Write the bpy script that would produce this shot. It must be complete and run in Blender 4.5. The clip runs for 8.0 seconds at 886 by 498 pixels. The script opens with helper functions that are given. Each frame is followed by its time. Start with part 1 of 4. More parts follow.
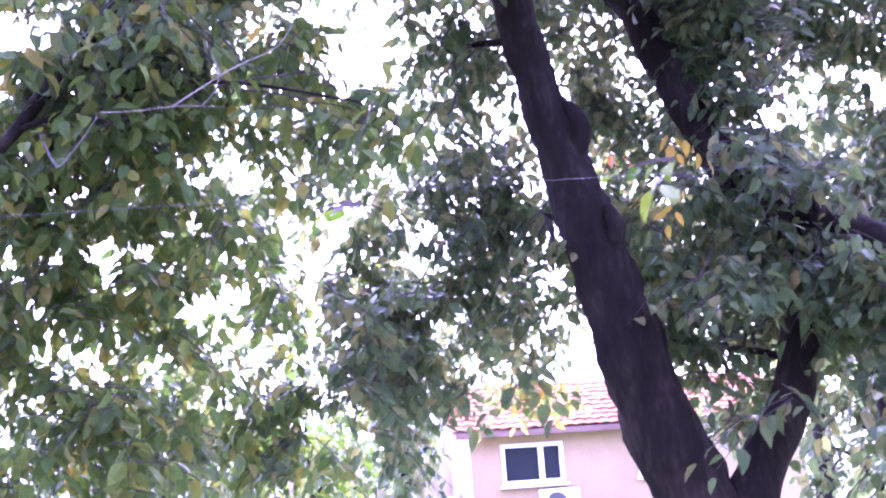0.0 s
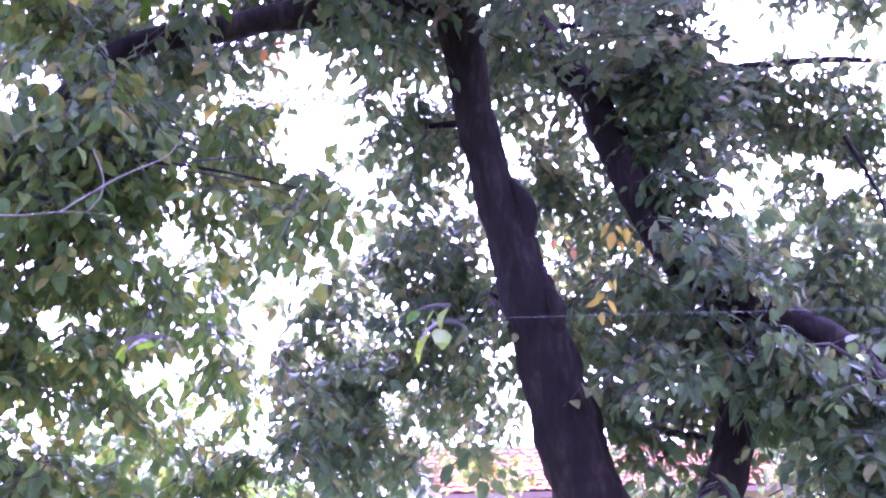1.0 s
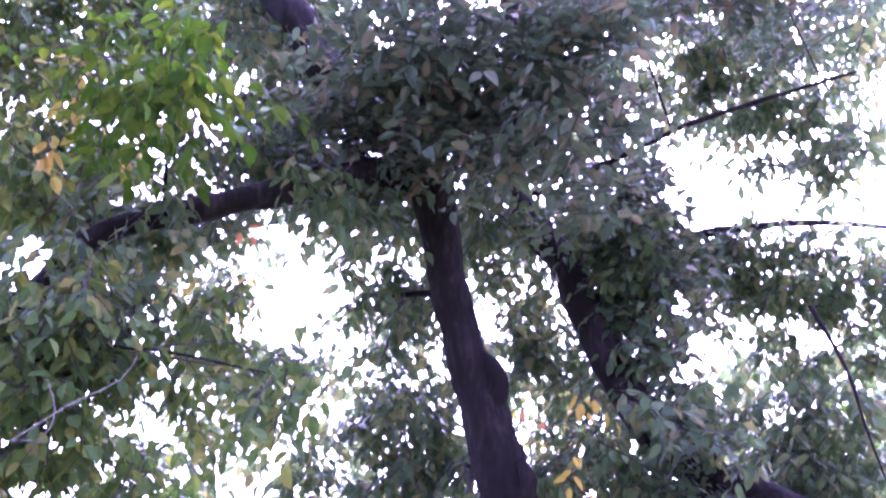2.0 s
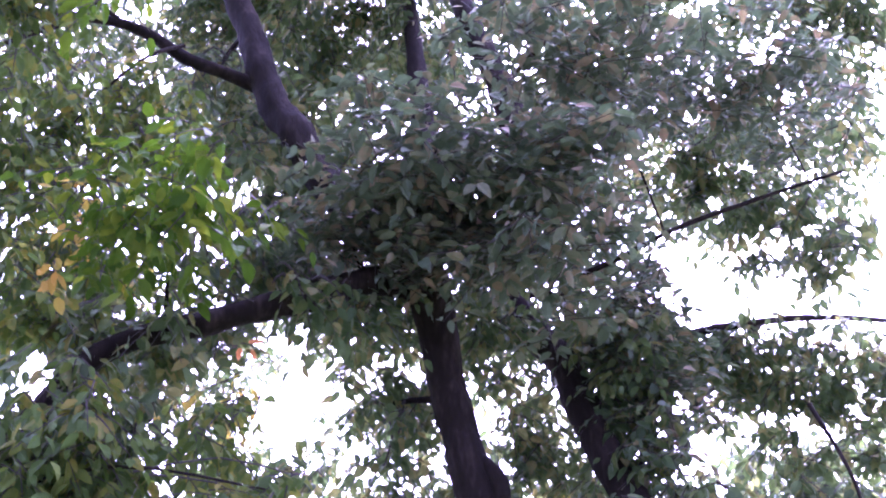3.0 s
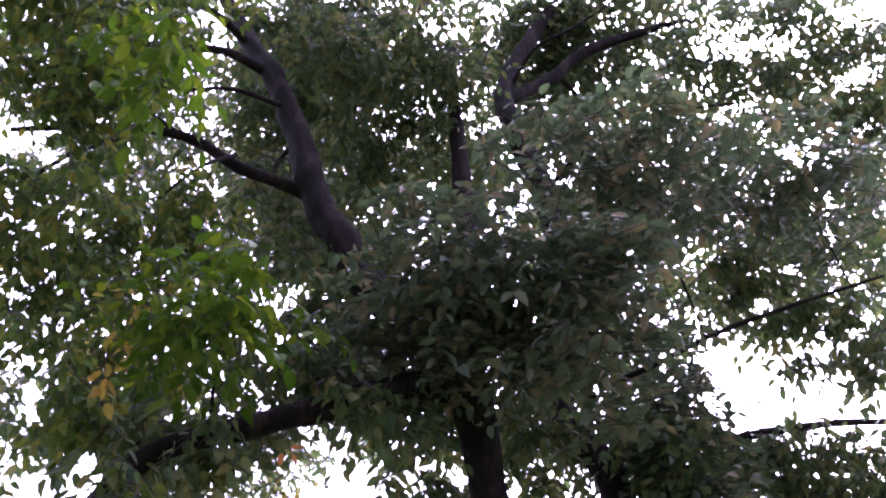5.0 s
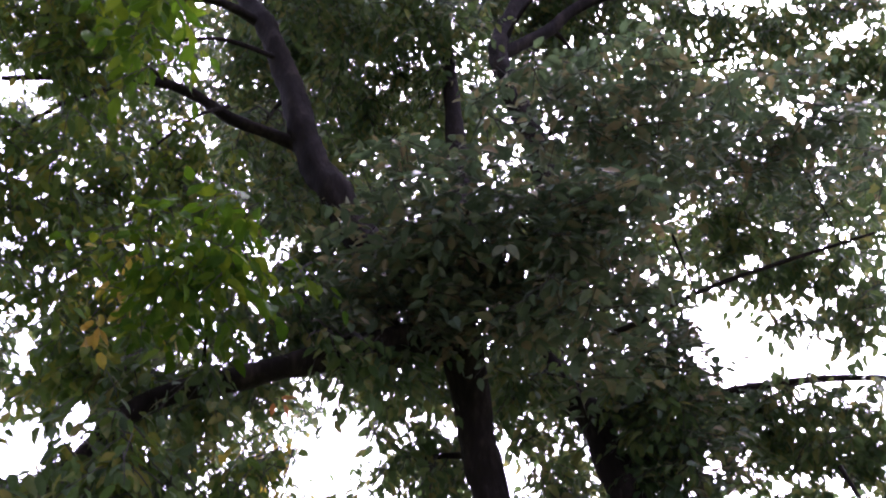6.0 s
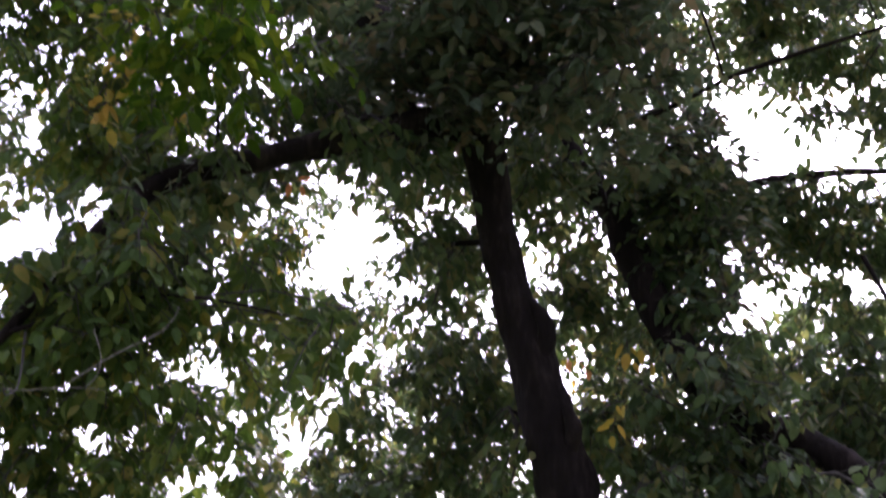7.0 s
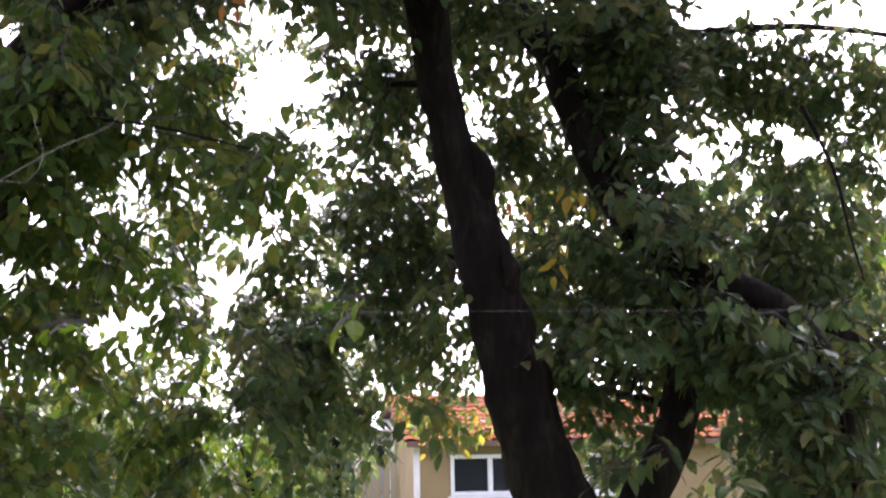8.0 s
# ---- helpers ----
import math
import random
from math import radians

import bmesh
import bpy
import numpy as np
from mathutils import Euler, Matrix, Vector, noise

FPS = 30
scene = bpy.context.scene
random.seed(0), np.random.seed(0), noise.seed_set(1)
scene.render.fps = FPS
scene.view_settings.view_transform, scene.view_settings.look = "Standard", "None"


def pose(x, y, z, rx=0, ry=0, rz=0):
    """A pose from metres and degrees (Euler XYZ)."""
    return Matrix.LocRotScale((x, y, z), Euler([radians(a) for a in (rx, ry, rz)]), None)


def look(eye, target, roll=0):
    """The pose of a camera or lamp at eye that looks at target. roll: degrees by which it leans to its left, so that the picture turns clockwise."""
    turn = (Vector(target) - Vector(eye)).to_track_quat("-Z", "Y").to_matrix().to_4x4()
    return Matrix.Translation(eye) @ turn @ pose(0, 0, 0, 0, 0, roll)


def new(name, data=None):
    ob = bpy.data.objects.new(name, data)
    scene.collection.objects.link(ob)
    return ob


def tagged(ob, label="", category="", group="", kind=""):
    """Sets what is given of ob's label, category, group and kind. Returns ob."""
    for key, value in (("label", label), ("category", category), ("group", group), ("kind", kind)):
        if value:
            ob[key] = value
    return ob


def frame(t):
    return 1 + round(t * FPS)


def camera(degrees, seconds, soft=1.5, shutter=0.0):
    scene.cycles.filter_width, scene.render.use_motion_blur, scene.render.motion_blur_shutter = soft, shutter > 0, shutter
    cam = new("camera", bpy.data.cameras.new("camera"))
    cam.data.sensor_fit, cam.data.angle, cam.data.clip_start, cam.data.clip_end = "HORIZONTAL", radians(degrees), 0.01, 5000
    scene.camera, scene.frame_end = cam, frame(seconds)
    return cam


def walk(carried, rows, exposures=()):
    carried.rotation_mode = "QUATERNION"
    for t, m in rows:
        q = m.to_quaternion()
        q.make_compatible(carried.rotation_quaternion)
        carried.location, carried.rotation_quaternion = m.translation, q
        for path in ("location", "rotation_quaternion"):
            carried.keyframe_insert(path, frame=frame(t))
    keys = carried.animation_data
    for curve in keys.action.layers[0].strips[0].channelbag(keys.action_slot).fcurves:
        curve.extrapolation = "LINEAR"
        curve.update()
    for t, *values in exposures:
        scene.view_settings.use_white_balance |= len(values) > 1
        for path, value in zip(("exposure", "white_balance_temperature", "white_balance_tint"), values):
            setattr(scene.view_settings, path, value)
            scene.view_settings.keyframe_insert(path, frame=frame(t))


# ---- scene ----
cam = camera(44.5, 8.0, soft=2.1, shutter=0.22)
PATH = [
    (0, (0.018, 1.742, 1.614), (0.046, 3.698, 2.032), -4),
    (0.3, (0.118, 1.717, 1.636), (0.15, 3.659, 2.116), -2.3),
    (0.5, (0.184, 1.701, 1.65), (0.203, 3.631, 2.176), -1.2),
    (0.8, (0.238, 1.647, 1.663), (0.264, 3.581, 2.172), -1.7),
    (1, (0.274, 1.611, 1.672), (0.296, 3.543, 2.188), -2),
    (1.2, (0.283, 1.573, 1.705), (0.372, 3.473, 2.323), -2.8),
    (1.5, (0.296, 1.515, 1.755), (0.396, 3.4, 2.416), -4),
    (1.7, (0.342, 1.485, 1.78), (0.385, 3.362, 2.468), -3.2),
    (2, (0.412, 1.439, 1.817), (0.436, 3.297, 2.555), -2.1),
    (2.2, (0.418, 1.413, 1.825), (0.454, 3.235, 2.651), -2.4),
    (3.3, (0.452, 1.273, 1.867), (0.466, 3.039, 2.806), -3.8),
    (3.5, (0.455, 1.22, 1.85), (0.435, 2.954, 2.847), -2.9),
    (4, (0.503, 1.209, 1.858), (0.479, 2.925, 2.884), -2.3),
    (4.5, (0.517, 1.234, 1.865), (0.444, 2.936, 2.912), -2.1),
    (6, (0.523, 1.22, 1.853), (0.462, 2.968, 2.824), -1.6),
    (6.5, (0.519, 1.287, 1.847), (0.435, 3.099, 2.689), -1.9),
    (6.9, (0.493, 1.364, 1.825), (0.39, 3.232, 2.532), -0.9),
    (7, (0.486, 1.383, 1.819), (0.388, 3.273, 2.464), -0.7),
    (7.5, (0.413, 1.465, 1.779), (0.468, 3.39, 2.317), -0.8),
    (8, (0.346, 1.557, 1.717), (0.415, 3.511, 2.137), -1),
]
walk(cam, [(t, look(eye, target, roll)) for t, eye, target, roll in PATH],
     [(0, 4.68, 4850, 85), (1.5, 4.63, 4800, 87), (3.5, 4.0, 5100, 71), (4.5, 3.25, 5330, 62), (6, 2.78, 5600, 47), (7, 2.52, 5750, 41), (8, 2.76, 5950, 34)])

# ---- light ----
world = bpy.data.worlds.new("sky")
scene.world = world
world.use_nodes = True
wn, wl = world.node_tree.nodes, world.node_tree.links
sky = wn.new("ShaderNodeTexSky")
sky.sky_type = "NISHITA"
sky.sun_disc = False
sky.sun_elevation, sky.sun_rotation = radians(48), radians(20)
sky.air_density, sky.dust_density, sky.ozone_density = 1.0, 6.0, 1.0
veil = wn.new("ShaderNodeHueSaturation")
veil.inputs["Saturation"].default_value = 0.35
wl.new(sky.outputs[0], veil.inputs["Color"])
wl.new(veil.outputs[0], wn["Background"].inputs[0])
wn["Background"].inputs[1].default_value = 0.15

sun = new("sun", bpy.data.lights.new("sun", "SUN"))
sun.data.energy, sun.data.angle, sun.data.color = 0.5, radians(20), (1.0, 0.96, 0.9)
sun.matrix_world = look((6, 14, 20), (0, 0, 0))


# ---- materials ----
def node_material(name, rough=0.8, metal=0.0):
    m = bpy.data.materials.new(name)
    m.use_nodes = True
    b = m.node_tree.nodes["Principled BSDF"]
    b.inputs["Roughness"].default_value, b.inputs["Metallic"].default_value = rough, metal
    return m, m.node_tree.nodes, m.node_tree.links, b


def ramp(nodes, stops):
    r = nodes.new("ShaderNodeValToRGB")
    while len(r.color_ramp.elements) < len(stops):
        r.color_ramp.elements.new(0.5)
    for e, (at, c) in zip(r.color_ramp.elements, stops):
        e.position, e.color = at, (*c, 1)
    return r


def surface(name, stops, scale, rough=0.8, bump=0.2, stretch=(1, 1, 1), fine=8.0, metal=0.0):
    """Colour from coarse noise, stained by a finer one, with relief from both."""
    m, n, l, b = node_material(name, rough, metal)
    tc, mp = n.new("ShaderNodeTexCoord"), n.new("ShaderNodeMapping")
    mp.inputs["Scale"].default_value = stretch
    l.new(tc.outputs["Object"], mp.inputs[0])
    a, f = n.new("ShaderNodeTexNoise"), n.new("ShaderNodeTexNoise")
    for t, s in ((a, scale), (f, scale * fine)):
        t.inputs["Scale"].default_value, t.inputs["Detail"].default_value = s, 6
        l.new(mp.outputs[0], t.inputs["Vector"])
    mix = n.new("ShaderNodeMath")
    mix.operation = "MULTIPLY_ADD"
    mix.inputs[1].default_value = 0.35
    l.new(f.outputs[0], mix.inputs[0])
    half = n.new("ShaderNodeMath")
    half.operation = "MULTIPLY"
    half.inputs[1].default_value = 0.65
    l.new(a.outputs[0], half.inputs[0])
    l.new(half.outputs[0], mix.inputs[2])
    r = ramp(n, stops)
    l.new(mix.outputs[0], r.inputs[0])
    l.new(r.outputs[0], b.inputs["Base Color"])
    bp = n.new("ShaderNodeBump")
    bp.inputs["Strength"].default_value, bp.inputs["Distance"].default_value = bump, 0.02
    l.new(mix.outputs[0], bp.inputs["Height"])
    l.new(bp.outputs[0], b.inputs["Normal"])
    return m


def leaf_material(name, stops, through_stops, gloss=0.45, single=False):
    """A leaf: waxy upper face, and light that shines through the blade; each leaf has its own shade."""
    m, n, l, b = node_material(name, gloss)
    if single:
        src = n.new("ShaderNodeObjectInfo").outputs["Random"]
    else:
        src = n.new("ShaderNodeNewGeometry").outputs["Random Per Island"]
    tc, nz = n.new("ShaderNodeTexCoord"), n.new("ShaderNodeTexNoise")
    nz.inputs["Scale"].default_value, nz.inputs["Detail"].default_value = 45, 3
    l.new(tc.outputs["Object"], nz.inputs["Vector"])
    add = n.new("ShaderNodeMath")
    add.operation = "MULTIPLY_ADD"
    add.inputs[1].default_value = 0.35
    l.new(nz.outputs[0], add.inputs[0])
    sh = n.new("ShaderNodeMath")
    sh.operation = "MULTIPLY"
    sh.inputs[1].default_value = 0.8
    l.new(src, sh.inputs[0])
    l.new(sh.outputs[0], add.inputs[2])
    r, rt = ramp(n, stops), ramp(n, through_stops)
    l.new(add.outputs[0], r.inputs[0])
    l.new(add.outputs[0], rt.inputs[0])
    l.new(r.outputs[0], b.inputs["Base Color"])
    tr, mx = n.new("ShaderNodeBsdfTranslucent"), n.new("ShaderNodeMixShader")
    l.new(rt.outputs[0], tr.inputs[0])
    b.inputs["Specular IOR Level"].default_value = 0.15 if gloss > 0.5 else 0.2
    mx.inputs[0].default_value = 0.4
    l.new(b.outputs[0], mx.inputs[1])
    l.new(tr.outputs[0], mx.inputs[2])
    l.new(mx.outputs[0], n["Material Output"].inputs[0])
    return m


GREENS = [(0, (0.0288, 0.0528, 0.0256)), (0.45, (0.0512, 0.0864, 0.0352)), (0.8, (0.0832, 0.128, 0.0448)), (1, (0.16, 0.136, 0.056))]
GREENS_T = [(0, (0.0576, 0.0928, 0.0288)), (0.6, (0.109, 0.166, 0.0416)), (1, (0.224, 0.2, 0.048))]
# dull: sky gloss on the leaf tops is put into this paler grey-green
DULL = [(0, (0.055, 0.08, 0.05)), (0.5, (0.1, 0.132, 0.08)), (0.8, (0.16, 0.165, 0.095)), (1, (0.24, 0.165, 0.105))]
DULL_T = [(0, (0.0416, 0.0704, 0.032)), (0.7, (0.0736, 0.115, 0.0448)), (1, (0.16, 0.125, 0.048))]
# lime: backlight through the near left leaves is painted in as yellower green
LIME = [(0, (0.025, 0.0624, 0.00499)), (0.5, (0.0449, 0.0998, 0.00749)), (1, (0.106, 0.156, 0.0125))]
LIME_T = [(0, (0.036, 0.09, 0.0024)), (0.6, (0.0696, 0.142, 0.0036)), (1, (0.168, 0.204, 0.006))]
GOLD = [(0, (0.042, 0.077, 0.028)), (0.72, (0.084, 0.112, 0.0308)), (0.9, (0.224, 0.182, 0.028)), (1, (0.49, 0.28, 0.042))]
GOLD_T = [(0, (0.07, 0.14, 0.021)), (0.72, (0.168, 0.224, 0.028)), (0.92, (0.56, 0.42, 0.042)), (1, (0.7, 0.392, 0.056))]
MOSS = [(0, (0.04, 0.0672, 0.0224)), (0.5, (0.0672, 0.109, 0.0288)), (0.85, (0.112, 0.152, 0.032)), (1, (0.208, 0.16, 0.04))]
MOSS_T = [(0, (0.0448, 0.0896, 0.0112)), (0.6, (0.088, 0.154, 0.016)), (1, (0.224, 0.216, 0.0208))]
M_LEAF = {
    "moss": leaf_material("leaf_moss", MOSS, MOSS_T, 0.55),
    "green": leaf_material("leaf_green", GREENS, GREENS_T),
    "dull": leaf_material("leaf_dull", DULL, DULL_T, 0.42),
    "lime": leaf_material("leaf_lime", LIME, LIME_T, 0.6),
    "gold": leaf_material("leaf_gold", GOLD, GOLD_T),
    "far": leaf_material("leaf_far", [(0, (0.03, 0.05, 0.025)), (0.6, (0.055, 0.085, 0.035)), (1, (0.09, 0.11, 0.045))], GREENS_T, 0.6),
    "pale": leaf_material("leaf_pale", [(0, (0.055, 0.075, 0.028)), (0.6, (0.09, 0.115, 0.042)), (1, (0.13, 0.14, 0.06))], LIME_T, 0.6),
    "single": leaf_material("leaf_single", GREENS, GREENS_T, 0.42, True),
    "single_lime": leaf_material("leaf_single_lime", LIME, LIME_T, 0.6, True),
    "yellow": leaf_material("leaf_yellow", [(0, (0.2, 0.17, 0.02)), (0.5, (0.3, 0.22, 0.03)), (1, (0.34, 0.17, 0.035))], [(0, (0.4, 0.34, 0.03)), (1, (0.55, 0.36, 0.05))], 0.5, True),
    "orange": leaf_material("leaf_orange", [(0, (0.28, 0.1, 0.03)), (1, (0.4, 0.16, 0.05))], [(0, (0.5, 0.2, 0.06)), (1, (0.6, 0.25, 0.08))], 0.5, True),
}
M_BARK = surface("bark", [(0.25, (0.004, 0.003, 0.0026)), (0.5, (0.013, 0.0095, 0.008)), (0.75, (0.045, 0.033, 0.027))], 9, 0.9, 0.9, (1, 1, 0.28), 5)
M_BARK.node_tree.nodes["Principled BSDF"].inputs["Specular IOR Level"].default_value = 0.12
M_TWIG = surface("twig_bark", [(0.3, (0.02, 0.016, 0.013)), (0.7, (0.055, 0.045, 0.037))], 30, 0.85, 0.3)
M_DRY = surface("dry_twig", [(0.3, (0.09, 0.075, 0.06)), (0.7, (0.19, 0.165, 0.14))], 40, 0.85, 0.3)
M_PLASTER = surface("plaster", [(0.25, (0.23, 0.165, 0.08)), (0.5, (0.29, 0.212, 0.104)), (0.8, (0.35, 0.262, 0.135))], 1.6, 0.92, 0.25, (1, 1, 1), 14)
M_WHITE = surface("white_paint", [(0.2, (0.68, 0.68, 0.66)), (0.7, (0.82, 0.82, 0.8))], 5, 0.5, 0.05)
M_METAL = surface("painted_metal", [(0.2, (0.7, 0.7, 0.69)), (0.7, (0.83, 0.83, 0.82))], 7, 0.4, 0.03)
M_DARK = surface("dark_grille", [(0.3, (0.03, 0.03, 0.03)), (0.7, (0.06, 0.06, 0.06))], 20, 0.6, 0.1)
M_FASCIA = surface("fascia_wood", [(0.3, (0.09, 0.05, 0.035)), (0.7, (0.17, 0.1, 0.07))], 6, 0.7, 0.2, (0.2, 1, 1))
M_GRASS = surface("grass", [(0.2, (0.035, 0.05, 0.018)), (0.5, (0.07, 0.095, 0.03)), (0.8, (0.13, 0.12, 0.06))], 0.6, 0.95, 0.5, (1, 1, 1), 30)
M_FENCE = surface("grey_wood", [(0.25, (0.19, 0.15, 0.09)), (0.75, (0.36, 0.29, 0.18))], 3, 0.85, 0.3, (4, 4, 0.4))
M_WIRE = surface("wire_sheath", [(0.3, (0.06, 0.06, 0.06)), (0.7, (0.11, 0.11, 0.11))], 30, 0.8, 0.05)
M_SHED = surface("grey_boards", [(0.25, (0.2, 0.21, 0.21)), (0.75, (0.32, 0.33, 0.33))], 2.5, 0.85, 0.2, (3, 3, 0.5))

m, n, l, b = node_material("roof_tile", 0.75)
oi, nz = n.new("ShaderNodeObjectInfo"), n.new("ShaderNodeTexNoise")
nz.inputs["Scale"].default_value, nz.inputs["Detail"].default_value = 9, 5
tc = n.new("ShaderNodeTexCoord")
l.new(tc.outputs["Object"], nz.inputs["Vector"])
ad = n.new("ShaderNodeMath")
ad.operation = "MULTIPLY_ADD"
ad.inputs[1].default_value = 0.5
l.new(nz.outputs[0], ad.inputs[0])
sc = n.new("ShaderNodeMath")
sc.operation = "MULTIPLY"
sc.inputs[1].default_value = 0.6
l.new(oi.outputs["Random"], sc.inputs[0])
l.new(sc.outputs[0], ad.inputs[2])
rr = ramp(n, [(0.15, (0.085, 0.024, 0.008)), (0.5, (0.135, 0.042, 0.011)), (0.85, (0.19, 0.07, 0.02))])
l.new(ad.outputs[0], rr.inputs[0])
l.new(rr.outputs[0], b.inputs["Base Color"])
b.inputs["Specular IOR Level"].default_value, b.inputs["Roughness"].default_value = 0.05, 0.95
M_TILE = m

m, n, l, b = node_material("window_glass", 0.05)
b.inputs["Base Color"].default_value = (0.02, 0.024, 0.028, 1)
b.inputs["Specular IOR Level"].default_value = 0.4
nz = n.new("ShaderNodeTexNoise")
nz.inputs["Scale"].default_value = 1.5
rr = ramp(n, [(0.3, (0.04, 0.04, 0.04)), (0.8, (0.12, 0.12, 0.12))])
l.new(nz.outputs[0], rr.inputs[0])
l.new(rr.outputs[0], b.inputs["Roughness"])
M_GLASS = m


# ---- builders ----
def part(name, bm, material, parent=None, label=""):
    me = bpy.data.meshes.new(name)
    bm.to_mesh(me)
    bm.free()
    me.materials.append(material)
    ob = new(name, me)
    ob.parent = parent
    return tagged(ob, label)


def arrays(name, verts, faces, material, parent=None, label="", smooth=False):
    """A mesh object from computed arrays."""
    me = bpy.data.meshes.new(name)
    me.from_pydata([tuple(v) for v in verts], [], [tuple(f) for f in faces])
    if smooth:
        me.shade_smooth()
    me.materials.append(material)
    ob = new(name, me)
    ob.parent = parent
    return tagged(ob, label)


def empty(name, place, label, category, group="", turn=0.0):
    ob = new(name)
    ob.location = place
    ob.rotation_euler = (0, 0, radians(turn))
    return tagged(ob, label, category, group)


def add_box(bm, x0, x1, y0, y1, z0, z1, bevel=0.0):
    r = bmesh.ops.create_cube(bm, size=1.0, matrix=Matrix.LocRotScale(((x0 + x1) / 2, (y0 + y1) / 2, (z0 + z1) / 2), None, (abs(x1 - x0), abs(y1 - y0), abs(z1 - z0))))
    if bevel:
        edges = {e for v in r["verts"] for e in v.link_edges}
        bmesh.ops.bevel(bm, geom=list(edges), offset=bevel, segments=2, affect="EDGES")


def box(name, x0, x1, y0, y1, z0, z1, material, parent=None, bevel=0.0, label=""):
    bm = bmesh.new()
    add_box(bm, x0, x1, y0, y1, z0, z1, bevel)
    return part(name, bm, material, parent, label)


def spline(points, radii, step):
    """A smooth line through the points, with the radius along it."""
    pts = [Vector(p) for p in points]
    out = []
    for i in range(len(pts) - 1):
        a, b = pts[max(i - 1, 0)], pts[min(i + 2, len(pts) - 1)]
        k = max(2, int((pts[i + 1] - pts[i]).length / step))
        for j in range(k):
            u = j / k
            p = 0.5 * ((2 * pts[i]) + (pts[i + 1] - a) * u + (2 * a - 5 * pts[i] + 4 * pts[i + 1] - b) * u * u
                       + (3 * pts[i] - a - 3 * pts[i + 1] + b) * u ** 3)
            out.append((p, radii[i] + (radii[i + 1] - radii[i]) * u))
    out.append((pts[-1], radii[-1]))
    return out


def tube(line, sides, rough=0.0, seed=0):
    """Vertices and faces of a tapered, uneven limb along a line of (place, radius)."""
    verts, faces = [], []
    side = None
    for i, (p, r) in enumerate(line):
        d = (line[min(i + 1, len(line) - 1)][0] - line[max(i - 1, 0)][0]).normalized()
        if side is None:
            side = d.orthogonal().normalized()
        side = (side - d * side.dot(d)).normalized()
        other = d.cross(side)
        for k in range(sides):
            a = 2 * math.pi * k / sides
            v = side * math.cos(a) + other * math.sin(a)
            q = r
            if rough:
                q *= 1 + rough * noise.noise(p * 5 + v * 0.8 + Vector((seed, 0, 0))) + 0.5 * rough * noise.noise(p * 17 + v * 3)
                q *= 1 + 0.35 * rough * abs(noise.noise(Vector((v.x * 7, v.y * 7, p.z * 2.5 + v.z * 7 + seed))))
            verts.append(tuple(p + v * q))
    for i in range(len(line) - 1):
        for k in range(sides):
            a, b = i * sides + k, i * sides + (k + 1) % sides
            faces.append((a, b, b + sides, a + sides))
    n0 = len(verts)
    verts.append(tuple(line[-1][0]))
    for k in range(sides):
        faces.append((n0 - sides + k, n0 - sides + (k + 1) % sides, n0))
    return verts, faces


WOOD = {}


def limb(tree, name, points, radii, sides=14, rough=0.18, material=None, step=0.06, label=""):
    line = spline(points, radii, step)
    WOOD.setdefault(tree.name, []).extend((p.copy(), r) for p, r in line)
    v, f = tube(line, sides, rough, len(WOOD[tree.name]))
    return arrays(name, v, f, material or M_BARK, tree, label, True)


# a broad ovate leaf of unit length: stalk end, midrib, tip, and the two halves, folded along the midrib
LEAF_V = np.array([(0, 0, 0), (0.34, 0, -0.02), (0.7, 0, -0.04), (1.0, 0, -0.14),
                   (0.04, 0.15, 0.03), (0.34, 0.3, 0.05), (0.72, 0.2, -0.02),
                   (0.04, -0.15, 0.03), (0.34, -0.3, 0.05), (0.72, -0.2, -0.02)])
LEAF_F = np.array([(0, 1, 5), (0, 5, 4), (1, 2, 6), (1, 6, 5), (2, 3, 6), (0, 8, 1), (0, 7, 8), (1, 9, 2), (1, 8, 9), (2, 9, 3)])


def leaf_frames(axis, up):
    axis = axis / np.linalg.norm(axis, axis=1, keepdims=True)
    side = np.cross(up, axis)
    side /= np.linalg.norm(side, axis=1, keepdims=True) + 1e-9
    return axis, side, np.cross(axis, side)


def leaf_mesh(places, axis, up, size):
    axis, side, top = leaf_frames(axis, up)
    curl = np.random.uniform(0.4, 2.2, (len(places), 1, 1))
    wide = np.random.uniform(0.8, 1.1, (len(places), 1, 1))
    v = (LEAF_V[None, :, :1] * axis[:, None] + LEAF_V[None, :, 1:2] * wide * side[:, None] + LEAF_V[None, :, 2:] * curl * top[:, None]) * size[:, None, None] + places[:, None]
    f = LEAF_F[None] + (np.arange(len(places)) * len(LEAF_V))[:, None, None]
    return v.reshape(-1, 3), f.reshape(-1, 3)


SIGHT_GAPS = []


def sight_gap(a, b, ra, rb):
    """A shaft along the camera's sight line, in which no leaf hangs."""
    SIGHT_GAPS.append((np.array(a), np.array(b), ra, rb))


def clear(p):
    keep = np.ones(len(p), bool)
    for a, b, ra, rb in SIGHT_GAPS:
        ab = b - a
        u = np.clip((p - a) @ ab / (ab @ ab), -0.3, 1.6)
        d = np.linalg.norm(p - (a + u[:, None] * ab), axis=1)
        keep &= d > (ra + (rb - ra) * u) * (0.5 + 0.85 * np.random.random(len(p)))
    return keep


